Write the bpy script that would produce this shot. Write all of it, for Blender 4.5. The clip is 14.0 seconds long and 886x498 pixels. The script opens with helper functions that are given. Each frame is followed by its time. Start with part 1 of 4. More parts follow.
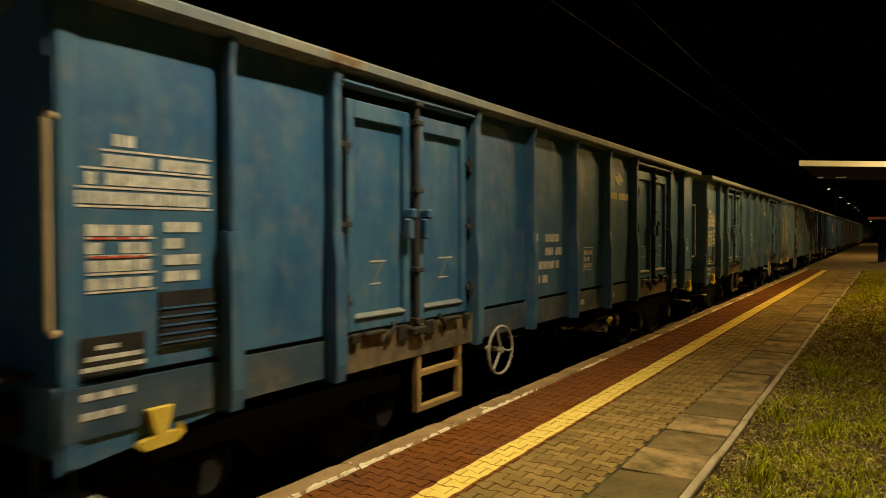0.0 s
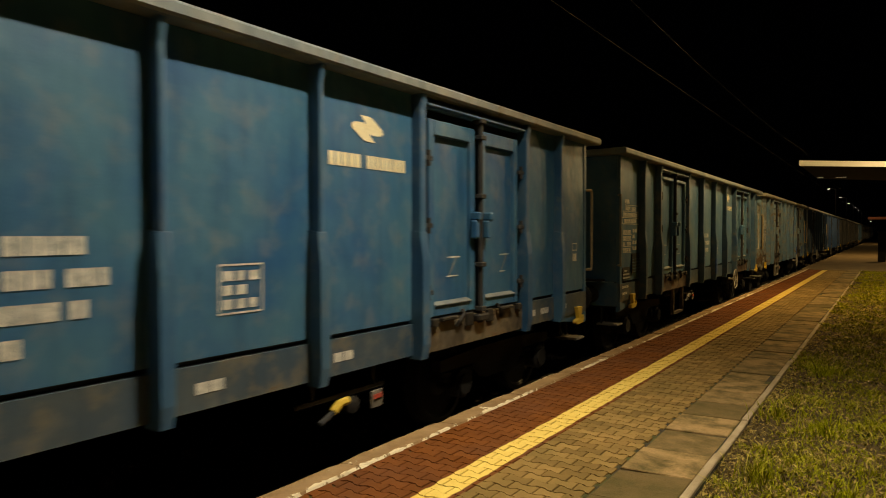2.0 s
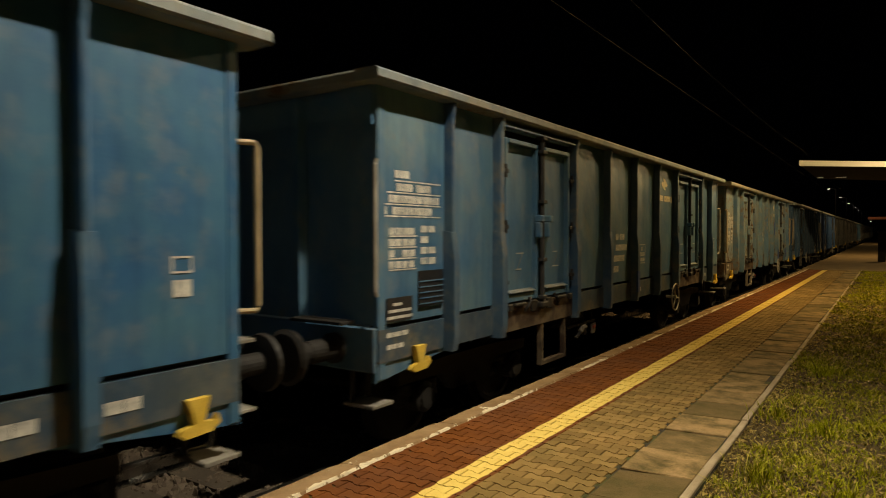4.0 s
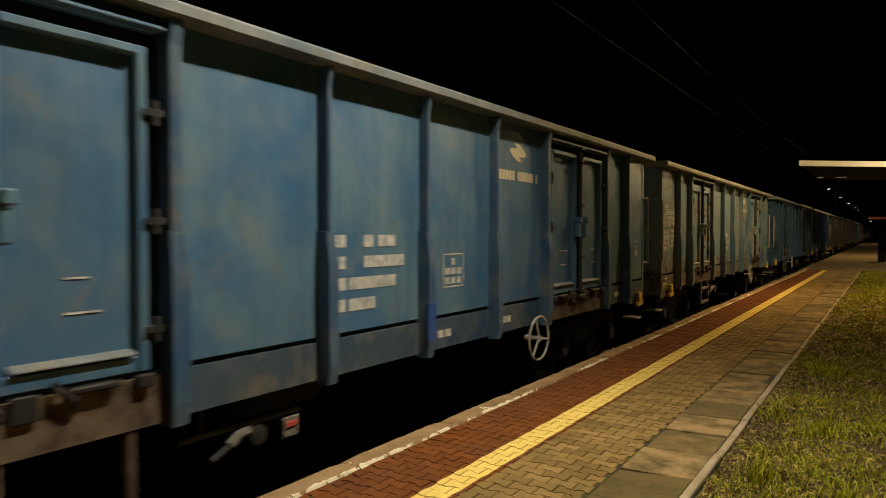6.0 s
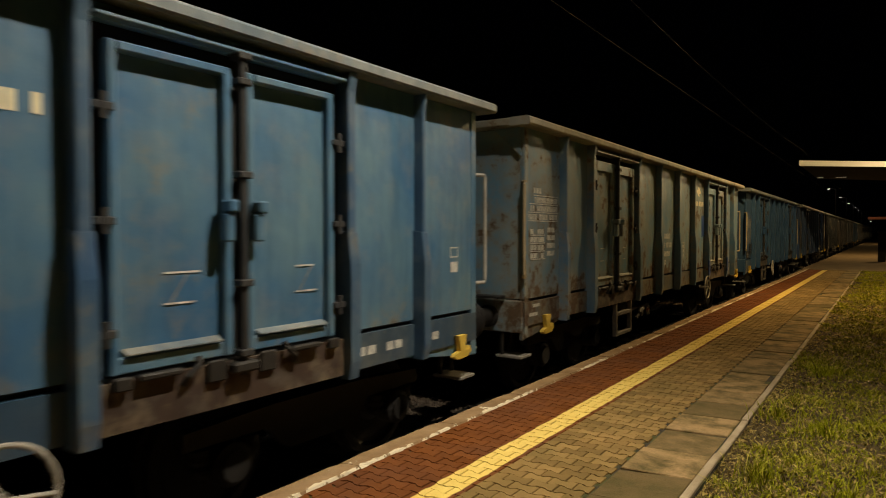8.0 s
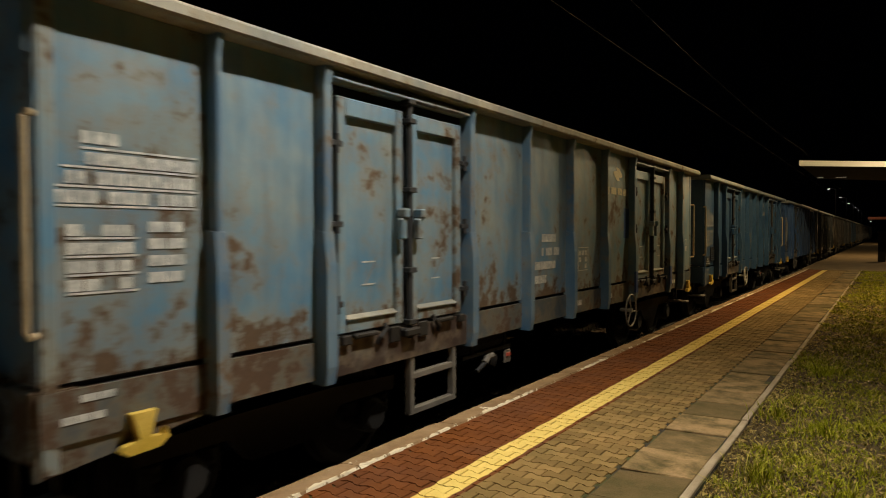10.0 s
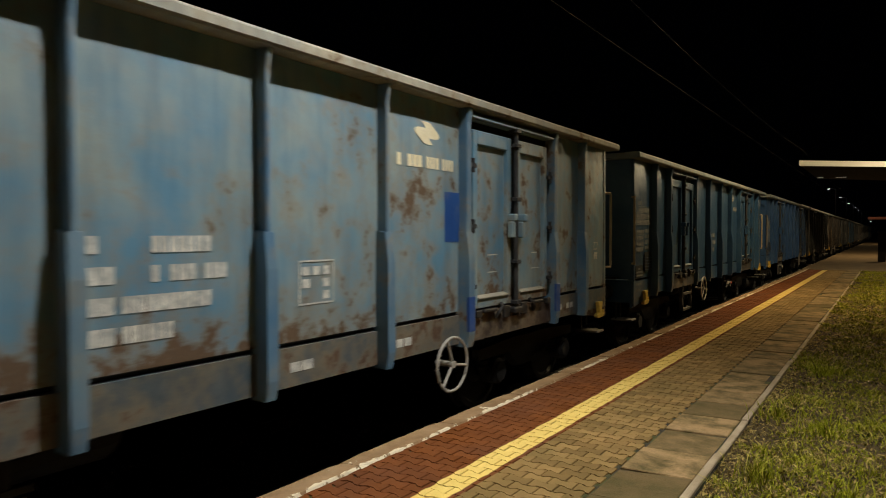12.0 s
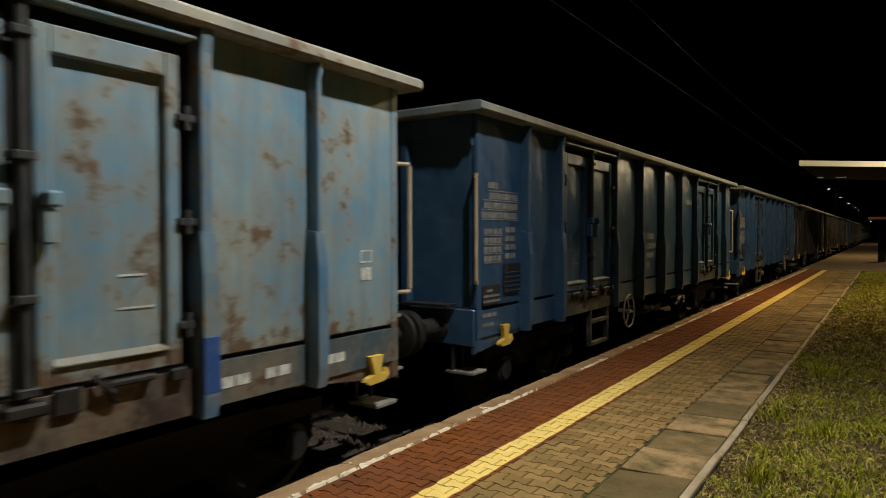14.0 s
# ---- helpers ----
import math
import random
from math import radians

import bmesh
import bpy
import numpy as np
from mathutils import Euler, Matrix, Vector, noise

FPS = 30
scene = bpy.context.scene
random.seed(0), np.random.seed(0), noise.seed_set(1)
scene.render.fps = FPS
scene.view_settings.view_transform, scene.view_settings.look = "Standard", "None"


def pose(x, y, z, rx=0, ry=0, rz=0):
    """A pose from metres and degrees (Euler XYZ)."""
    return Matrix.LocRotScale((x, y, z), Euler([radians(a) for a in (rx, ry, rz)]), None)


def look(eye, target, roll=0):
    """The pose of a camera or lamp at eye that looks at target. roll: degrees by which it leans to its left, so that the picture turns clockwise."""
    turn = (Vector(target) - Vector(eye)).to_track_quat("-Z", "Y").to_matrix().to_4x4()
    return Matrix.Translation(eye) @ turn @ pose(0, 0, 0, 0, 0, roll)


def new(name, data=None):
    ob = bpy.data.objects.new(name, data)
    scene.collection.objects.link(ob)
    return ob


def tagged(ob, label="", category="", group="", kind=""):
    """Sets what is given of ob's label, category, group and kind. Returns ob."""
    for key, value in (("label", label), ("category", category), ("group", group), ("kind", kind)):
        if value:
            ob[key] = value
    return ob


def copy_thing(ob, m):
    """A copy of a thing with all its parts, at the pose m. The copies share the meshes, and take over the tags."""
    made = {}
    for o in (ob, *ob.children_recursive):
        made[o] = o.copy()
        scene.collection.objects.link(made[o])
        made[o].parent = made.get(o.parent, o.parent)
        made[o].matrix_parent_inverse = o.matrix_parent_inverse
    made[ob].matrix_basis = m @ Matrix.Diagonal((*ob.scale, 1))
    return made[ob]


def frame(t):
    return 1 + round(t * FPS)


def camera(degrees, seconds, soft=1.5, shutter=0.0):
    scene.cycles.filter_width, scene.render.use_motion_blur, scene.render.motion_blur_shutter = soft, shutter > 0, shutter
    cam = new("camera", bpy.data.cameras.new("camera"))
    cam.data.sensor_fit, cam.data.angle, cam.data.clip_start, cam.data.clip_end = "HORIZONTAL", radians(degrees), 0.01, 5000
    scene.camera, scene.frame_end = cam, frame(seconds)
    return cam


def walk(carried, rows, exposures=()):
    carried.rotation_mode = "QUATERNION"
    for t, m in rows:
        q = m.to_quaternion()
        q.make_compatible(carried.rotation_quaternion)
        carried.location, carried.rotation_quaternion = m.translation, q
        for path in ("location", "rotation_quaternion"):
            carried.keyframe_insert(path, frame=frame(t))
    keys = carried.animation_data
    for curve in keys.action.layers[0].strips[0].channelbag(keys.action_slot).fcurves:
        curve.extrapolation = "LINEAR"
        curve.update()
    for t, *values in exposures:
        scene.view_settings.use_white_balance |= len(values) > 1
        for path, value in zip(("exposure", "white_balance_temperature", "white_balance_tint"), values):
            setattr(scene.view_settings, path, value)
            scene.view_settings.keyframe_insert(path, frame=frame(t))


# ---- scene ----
# ---------------------------------------------------------------- camera
# Platform top is z = 0, the track runs along y, the camera stands still on the platform.
EYE = (0.0, 0.0, 1.55)
CAM_YAW, CAM_PITCH, CAM_ROLL = 34.37, -1.37, 0.1
cam = camera(68.55, 14.0, soft=0.95, shutter=0.5)
CAM_POSE = pose(*EYE, 90 + CAM_PITCH, 0, CAM_YAW) @ pose(0, 0, 0, 0, 0, -CAM_ROLL)
walk(cam, [(0.0, CAM_POSE), (14.0, CAM_POSE)], [(0.0, 0.0, 9400, 4), (0.6, 0.0, 8300, 6), (3.0, 0.0, 7900, 10), (6.0, 0.0, 6950, 11), (8.0, 0.0, 6950, 13), (10.5, 0.0, 6150, 13), (14.0, 0.0, 5750, 11)])

TRACK_X = -4.755      # centre of the track
RAIL_Z = -0.48        # top of the rails
EDGE_X = -3.045       # platform edge
SKEW = 0.003          # the platform runs this much off the track


# ---------------------------------------------------------------- light
world = bpy.data.worlds.new("night")
scene.world = world
world.use_nodes = True
world.node_tree.nodes["Background"].inputs[0].default_value = (0.25, 0.3, 0.5, 1)
world.node_tree.nodes["Background"].inputs[1].default_value = 0.0003


def lamp(name, place, watts, colour, radius=0.12):
    data = bpy.data.lights.new(name, "POINT")
    data.energy, data.color, data.shadow_soft_size = watts, colour, radius
    ob = new(name, data)
    ob.location = place
    return ob


LAMP_PLACE = (-0.3, 4.1, 7.0)
LAMP_B = (0.1, 17.5, 7.8)
LAMP_BEHIND = (0.3, -15.0, 7.8)
LAMP_2 = (1.3, 28.2, 5.2)
LAMP_3 = (1.6, 50.0, 7.6)
LAMP_4 = (1.6, 105.0, 7.6)
COOL = (1.0, 0.93, 0.77)
SODIUM = (1.0, 0.72, 0.34)
near = bpy.data.lights.new("platform_floodlight", "SPOT")
near.energy, near.color, near.shadow_soft_size, near.spot_size, near.spot_blend = 2450, COOL, 0.12, radians(136), 1.0
new("platform_floodlight", near).matrix_basis = look(LAMP_PLACE, (-1.3, 1.2, 0.0))
lamp("platform_lamp_light", LAMP_B, 2600, SODIUM)
lamp("platform_lamp_light", LAMP_BEHIND, 250, SODIUM)
lamp("platform_lamp_light", LAMP_2, 480, (1.0, 0.78, 0.42))
lamp("platform_lamp_light", LAMP_3, 2100, SODIUM)
lamp("platform_lamp_light", LAMP_4, 900, SODIUM)


# ---------------------------------------------------------------- materials
class Nodes:
    """Short hand for a node tree of a material."""

    def __init__(self, name, rough=0.6, metal=0.0):
        self.mat = bpy.data.materials.new(name)
        self.mat.use_nodes = True
        self.tree = self.mat.node_tree
        self.bsdf = self.tree.nodes["Principled BSDF"]
        self.bsdf.inputs["Roughness"].default_value = rough
        self.bsdf.inputs["Metallic"].default_value = metal

    def add(self, kind, **values):
        node = self.tree.nodes.new(kind)
        for key, value in values.items():
            node.inputs[key.replace("_", " ")].default_value = value
        return node

    def link(self, a, b):
        self.tree.links.new(a, b)

    def coords(self, scale=(1, 1, 1), world_space=False, shuffle=True):
        if world_space:
            src = self.add("ShaderNodeNewGeometry").outputs["Position"]
        else:
            src = self.add("ShaderNodeTexCoord").outputs["Object"]
        m = self.add("ShaderNodeMapping")
        m.inputs["Scale"].default_value = scale
        self.link(src, m.inputs["Vector"])
        if shuffle and not world_space:
            info = self.add("ShaderNodeObjectInfo")
            mul = self.add("ShaderNodeMath")
            mul.operation = "MULTIPLY"
            mul.inputs[1].default_value = 57.0
            self.link(info.outputs["Random"], mul.inputs[0])
            self.link(mul.outputs[0], m.inputs["Location"])
        return m.outputs["Vector"]

    def noise(self, vec, scale, detail=4.0, rough=0.55, distort=0.0):
        n = self.add("ShaderNodeTexNoise", Scale=scale, Detail=detail, Roughness=rough, Distortion=distort)
        self.link(vec, n.inputs["Vector"])
        return n.outputs["Fac"]

    def ramp(self, fac, low, high, a=0.0, b=1.0):
        n = self.add("ShaderNodeMapRange")
        n.inputs["From Min"].default_value, n.inputs["From Max"].default_value = low, high
        n.inputs["To Min"].default_value, n.inputs["To Max"].default_value = a, b
        self.link(fac, n.inputs["Value"])
        return n.outputs["Result"]

    def mix(self, fac, a, b, blend="MIX"):
        n = self.tree.nodes.new("ShaderNodeMix")
        n.data_type, n.blend_type = "RGBA", blend
        for sock, v in ((n.inputs[0], fac), (n.inputs[6], a), (n.inputs[7], b)):
            if isinstance(v, (int, float)):
                sock.default_value = v
            elif isinstance(v, tuple):
                sock.default_value = (*v, 1)
            else:
                self.link(v, sock)
        return n.outputs[2]

    def math(self, op, a, b):
        n = self.tree.nodes.new("ShaderNodeMath")
        n.operation = op
        for sock, v in ((n.inputs[0], a), (n.inputs[1], b)):
            if isinstance(v, (int, float)):
                sock.default_value = v
            else:
                self.link(v, sock)
        return n.outputs[0]

    def matt(self):
        """Dusty ground: hardly any gloss at a flat angle."""
        self.bsdf.inputs["Specular IOR Level"].default_value = 0.08

    def done(self, colour, rough=None, bump=None, depth=0.01, strength=0.5):
        if isinstance(colour, tuple):
            self.bsdf.inputs["Base Color"].default_value = (*colour, 1)
        else:
            self.link(colour, self.bsdf.inputs["Base Color"])
        if rough is not None:
            self.link(rough, self.bsdf.inputs["Roughness"])
        if bump is not None:
            b = self.add("ShaderNodeBump", Strength=strength, Distance=depth)
            self.link(bump, b.inputs["Height"])
            self.link(b.outputs["Normal"], self.bsdf.inputs["Normal"])
        return self.mat


def paint_material(name, colour, faded, rust, rust_colour=(0.095, 0.058, 0.03), rough=0.45, grime=0.35, foot_rust=0.0):
    """Weathered wagon paint: faded clouds, runs, dust and rust patches."""
    n = Nodes(name, rough)
    v = n.coords()
    streak = n.coords((1.0, 4.0, 0.5))
    cloud = n.ramp(n.noise(v, 1.5, 6), 0.34, 0.66)
    col = n.mix(cloud, colour, faded)
    runs = n.ramp(n.noise(streak, 2.2, 4), 0.45, 0.75, 0.0, 0.45)
    col = n.mix(runs, col, tuple(c * 0.55 for c in colour))
    dust = n.ramp(n.noise(v, 5.0, 6), 0.5, 0.8, 0.0, grime)
    col = n.mix(dust, col, (0.26, 0.25, 0.21))
    patch = n.math("ADD", n.math("MULTIPLY", n.noise(v, 6.0, 7, 0.66), 0.52), n.math("MULTIPLY", n.noise(v, 1.0, 3), 0.48))
    if foot_rust:
        # water stands on the flange at the sheet's foot and eats the paint there
        part_z = n.add("ShaderNodeSeparateXYZ")
        n.link(n.coords(shuffle=False), part_z.inputs[0])
        patch = n.math("ADD", patch, n.ramp(part_z.outputs["Z"], 1.27, 1.55, foot_rust, 0.0))
    mask = n.ramp(patch, 0.66 - rust, 0.72 - rust)
    halo = n.ramp(patch, 0.57 - rust, 0.68 - rust, 0.0, 0.55)
    grain = n.mix(n.noise(v, 40, 4), rust_colour, tuple(min(1, c * 2.0) for c in rust_colour))
    col = n.mix(halo, col, (0.23, 0.185, 0.115))
    col = n.mix(mask, col, grain)
    r = n.ramp(mask, 0, 1, rough, 0.85)
    height = n.math("ADD", n.math("MULTIPLY", n.noise(v, 2.6, 2), 1.0), n.math("MULTIPLY", n.noise(v, 60, 3), 0.05))
    return n.done(col, r, height, 0.035, 0.45)


def plain_material(name, a, b, scale=6.0, rough=0.7, metal=0.0, fine=60.0, depth=0.004, world_space=False):
    n = Nodes(name, rough, metal)
    if world_space:
        n.matt()
    v = n.coords(world_space=world_space)
    big = n.ramp(n.noise(v, scale, 5), 0.3, 0.7)
    col = n.mix(big, a, b)
    small = n.noise(v, fine, 4)
    col = n.mix(n.ramp(small, 0.5, 0.85, 0, 0.5), col, tuple(c * 0.5 for c in a))
    return n.done(col, n.ramp(big, 0, 1, max(0.05, rough - 0.1), min(1, rough + 0.1)), small, depth, 0.6)


PAINT_SLATE = paint_material("slate_blue_paint", (0.019, 0.102, 0.245), (0.055, 0.168, 0.265), -0.045, grime=0.4)
PAINT_WORN = paint_material("worn_blue_paint", (0.045, 0.14, 0.27), (0.115, 0.215, 0.28), -0.03, grime=0.4, foot_rust=0.05)
PAINT_PALE = paint_material("pale_rusted_blue_paint", (0.115, 0.25, 0.375), (0.285, 0.335, 0.315), 0.10, rust_colour=(0.075, 0.048, 0.027), grime=0.5, foot_rust=0.10)
PAINT_NAVY = paint_material("navy_blue_paint", (0.024, 0.066, 0.148), (0.048, 0.10, 0.172), -0.08, rough=0.3, grime=0.1)
PAINT_COBALT = paint_material("cobalt_blue_paint", (0.024, 0.064, 0.175), (0.042, 0.09, 0.195), -0.08, rough=0.3, grime=0.1)
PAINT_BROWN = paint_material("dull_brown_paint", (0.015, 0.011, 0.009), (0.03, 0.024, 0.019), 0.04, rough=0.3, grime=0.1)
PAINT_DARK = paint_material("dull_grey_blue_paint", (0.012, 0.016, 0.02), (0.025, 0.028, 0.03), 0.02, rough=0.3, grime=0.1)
COPING = paint_material("dusty_coping_and_lit_ledge_paint", (0.21, 0.225, 0.21), (0.42, 0.38, 0.29), 0.09, rough=0.65)
COPING_BLUE = paint_material("coping_blue_grey_paint", (0.11, 0.155, 0.19), (0.25, 0.265, 0.25), 0.055, rough=0.55)
# Post paints: unfaded blue, darkened further for the shade on the posts' near faces.
POST_SLATE = paint_material("shaded_slate_blue_post_paint", (0.018, 0.09, 0.215), (0.055, 0.145, 0.235), -0.01)
POST_WORN = paint_material("shaded_worn_blue_post_paint", (0.03, 0.085, 0.18), (0.08, 0.14, 0.19), 0.03)
POST_PALE = paint_material("shaded_pale_blue_post_paint", (0.07, 0.165, 0.29), (0.17, 0.25, 0.30), 0.09)
RUST = paint_material("rusted_sill_steel", (0.055, 0.042, 0.028), (0.13, 0.096, 0.055), 0.12, rough=0.8)
# Greasy gear; also the black standing for shade in grooves and door gaps.
GREASE_AND_SHADE = plain_material("greasy_steel_and_shade_black", (0.006, 0.0054, 0.005), (0.020, 0.017, 0.014), rough=0.7)
LOCK_STEEL = plain_material("dark_dirty_lock_steel", (0.012, 0.014, 0.017), (0.04, 0.040, 0.040), 9.0, rough=0.7)
STEP_STEEL = plain_material("worn_grey_step_plate", (0.16, 0.15, 0.13), (0.32, 0.30, 0.26), rough=0.55)
STEEL = plain_material("bare_rail_steel", (0.35, 0.34, 0.32), (0.5, 0.48, 0.45), rough=0.3, metal=1.0)
WHEEL_PAINT = plain_material("pale_grey_wheel_paint", (0.26, 0.25, 0.22), (0.46, 0.44, 0.38), rough=0.6)
HAND_RAIL = plain_material("tan_handrail_paint", (0.38, 0.30, 0.18), (0.52, 0.42, 0.27), rough=0.6)
YELLOW = plain_material("yellow_hook_paint", (0.62, 0.42, 0.05), (0.8, 0.58, 0.12), rough=0.5)
LADDER = plain_material("ochre_step_paint", (0.30, 0.18, 0.07), (0.46, 0.30, 0.12), rough=0.7)
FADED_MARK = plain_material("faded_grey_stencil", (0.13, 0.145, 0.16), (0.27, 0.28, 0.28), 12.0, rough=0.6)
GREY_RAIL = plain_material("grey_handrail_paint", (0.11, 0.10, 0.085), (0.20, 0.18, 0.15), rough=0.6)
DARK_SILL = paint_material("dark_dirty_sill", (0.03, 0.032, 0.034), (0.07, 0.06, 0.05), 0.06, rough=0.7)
RED_SILL = paint_material("red_brown_rusted_sill", (0.032, 0.018, 0.012), (0.066, 0.039, 0.026), 0.10, rust_colour=(0.06, 0.034, 0.02), rough=0.8)
PAINT_NAVY_PATCH = paint_material("fresh_blue_patch_paint", (0.02, 0.07, 0.26), (0.03, 0.09, 0.28), -0.05)
RUSTY_WORN = paint_material("worn_blue_rusted_sill", (0.026, 0.07, 0.125), (0.07, 0.095, 0.11), 0.05)
RUSTY_PALE = paint_material("pale_blue_rusted_through", (0.05, 0.085, 0.115), (0.10, 0.10, 0.09), 0.14, rust_colour=(0.065, 0.038, 0.022))
WHITE = plain_material("worn_white_stencil", (0.36, 0.38, 0.37), (0.78, 0.77, 0.70), 16.0, rough=0.6)
CREAM = plain_material("cream_logo_paint", (0.75, 0.66, 0.42), (0.82, 0.76, 0.55), 12.0, rough=0.6)
RED_MARK = plain_material("red_stencil", (0.45, 0.06, 0.04), (0.55, 0.12, 0.08), 12.0, rough=0.6)
BLACK_PLATE = plain_material("black_label_plate", (0.012, 0.013, 0.015), (0.03, 0.03, 0.032), rough=0.5)
CONCRETE = plain_material("grey_concrete", (0.24, 0.185, 0.11), (0.42, 0.34, 0.23), 3.0, 0.85, world_space=True)
SLAB = plain_material("paving_slab_concrete", (0.105, 0.085, 0.052), (0.25, 0.195, 0.115), 2.2, 0.85, fine=90, world_space=True)
ASPHALT = plain_material("worn_asphalt", (0.15, 0.105, 0.06), (0.25, 0.18, 0.10), 1.5, 0.9, world_space=True)
SOIL = plain_material("soil", (0.026, 0.019, 0.008), (0.10, 0.072, 0.032), 4.0, 0.95, world_space=True, depth=0.02)
BALLAST = plain_material("ballast_stone", (0.07, 0.05, 0.035), (0.17, 0.13, 0.095), 3.0, 0.9)
SLEEPER = plain_material("concrete_sleeper", (0.05, 0.037, 0.026), (0.09, 0.07, 0.05), 3.0, 0.9)


def coping_stone_material():
    """Platform edge concrete with remains of white paint along the inner arris."""
    n = Nodes("edge_stone_concrete", 0.85)
    n.matt()
    v = n.coords(world_space=True)
    base = n.mix(n.ramp(n.noise(v, 4, 5), 0.3, 0.7), (0.22, 0.135, 0.066), (0.38, 0.255, 0.14))
    pos = n.add("ShaderNodeSeparateXYZ")
    n.link(n.add("ShaderNodeNewGeometry").outputs["Position"], pos.inputs[0])
    x = n.math("SUBTRACT", pos.outputs["X"], n.math("MULTIPLY", n.math("SUBTRACT", pos.outputs["Y"], 4.0), SKEW))
    inner = n.ramp(x, EDGE_X + 0.125, EDGE_X + 0.18, -0.05, 0.21)
    spread = n.ramp(n.noise(v, 1.6, 3), 0.36, 0.62, -0.19, 0.045)
    chips = n.ramp(n.math("ADD", n.math("ADD", n.noise(v, 9, 7, 0.7), inner), spread), 0.595, 0.625)
    col = n.mix(n.math("MULTIPLY", chips, 0.92), base, (0.84, 0.75, 0.56))
    return n.done(col, None, n.noise(v, 50, 5), 0.01, 0.7)


def paver_material():
    """Interlocking pavers: red and tan blocks, with a yellow warning line painted over them."""
    n = Nodes("interlocking_paver", 0.85)
    n.matt()
    v = n.coords(world_space=True)
    pos = n.add("ShaderNodeSeparateXYZ")
    n.link(n.add("ShaderNodeNewGeometry").outputs["Position"], pos.inputs[0])
    x = n.math("SUBTRACT", pos.outputs["X"], n.math("MULTIPLY", n.math("SUBTRACT", pos.outputs["Y"], 4.0), SKEW))
    tint = n.add("ShaderNodeNewGeometry").outputs["Random Per Island"]
    rnd = n.math("FRACT", n.math("ADD", n.add("ShaderNodeObjectInfo").outputs["Random"], tint), 0.0)
    red = n.mix(rnd, (0.140, 0.044, 0.009), (0.195, 0.064, 0.015))
    tan = n.mix(rnd, (0.19, 0.118, 0.040), (0.33, 0.21, 0.078))
    grime = n.ramp(n.noise(v, 2.0, 5), 0.35, 0.7)
    tan = n.mix(n.math("MULTIPLY", grime, 0.5), tan, (0.085, 0.070, 0.022))
    red = n.mix(n.math("MULTIPLY", grime, 0.4), red, (0.10, 0.05, 0.035))
    col = n.mix(n.ramp(x, -2.075, -2.070), red, tan)
    wobble = n.math("ADD", x, n.math("MULTIPLY", n.math("SUBTRACT", n.noise(v, 9, 3), 0.5), 0.03))
    inside = n.math("MULTIPLY", n.ramp(wobble, -2.300, -2.292), n.ramp(wobble, -2.112, -2.104, 1, 0))
    wear = n.ramp(n.noise(v, 25, 6, 0.7), 0.62, 0.74, 1.0, 0.35)
    yellow = n.mix(n.noise(v, 6, 4), (0.72, 0.51, 0.12), (0.84, 0.63, 0.19))
    col = n.mix(n.math("MULTIPLY", inside, wear), col, yellow)
    speck = n.ramp(n.noise(v, 120, 3), 0.55, 0.8, 0, 0.4)
    col = n.mix(speck, col, (0.08, 0.07, 0.05))
    return n.done(col, None, n.noise(v, 90, 4), 0.004, 0.6)


def glow_material(name, colour, strength):
    n = Nodes(name)
    n.bsdf.inputs["Base Color"].default_value = (0.8, 0.8, 0.8, 1)
    n.bsdf.inputs["Emission Color"].default_value = (*colour, 1)
    n.bsdf.inputs["Emission Strength"].default_value = strength
    return n.mat


def grass_material():
    n = Nodes("grass_blades", 0.6)
    n.matt()
    rnd = n.add("ShaderNodeNewGeometry").outputs["Random Per Island"]
    v = n.coords(world_space=True)
    green = n.mix(rnd, (0.18, 0.20, 0.004), (0.39, 0.39, 0.014))
    dry = n.mix(rnd, (0.26, 0.20, 0.03), (0.52, 0.41, 0.10))
    patch = n.ramp(n.math("ADD", n.math("MULTIPLY", n.noise(v, 1.8, 4), 0.7), n.math("MULTIPLY", rnd, 0.3)), 0.56, 0.69)
    return n.done(n.mix(patch, green, dry))


def slab_material():
    """Worn concrete slabs: each with its own tone, brown stains and darker damp patches."""
    n = Nodes("worn_slab", 0.85)
    n.matt()
    v = n.coords(world_space=True)
    rnd = n.add("ShaderNodeObjectInfo").outputs["Random"]
    tone = n.mix(rnd, (0.115, 0.082, 0.034), (0.34, 0.225, 0.105))
    stain = n.ramp(n.noise(v, 4.2, 7, 0.62), 0.36, 0.60)
    col = n.mix(stain, (0.088, 0.070, 0.026), tone)
    col = n.mix(n.ramp(n.noise(v, 70, 4), 0.5, 0.8, 0, 0.5), col, (0.07, 0.05, 0.03))
    col = n.mix(n.ramp(n.noise(v, 9, 5, 0.7), 0.66, 0.72, 0, 0.5), col, (0.09, 0.085, 0.015))
    return n.done(col, None, n.math("ADD", n.noise(v, 80, 4), n.noise(v, 6, 4)), 0.006, 0.7)


def joint_material():
    """Sand in the joints, mossy in places."""
    n = Nodes("mossy_joint_sand", 0.95)
    v = n.coords(world_space=True)
    moss = n.ramp(n.noise(v, 3.5, 5), 0.45, 0.6)
    col = n.mix(moss, (0.022, 0.016, 0.008), (0.055, 0.058, 0.008))
    return n.done(col, None, n.noise(v, 60, 4), 0.01, 0.8)


def litter_material():
    n = Nodes("dead_leaf_litter", 0.75)
    n.matt()
    rnd = n.add("ShaderNodeNewGeometry").outputs["Random Per Island"]
    return n.done(n.mix(rnd, (0.05, 0.034, 0.013), (0.44, 0.32, 0.10)))


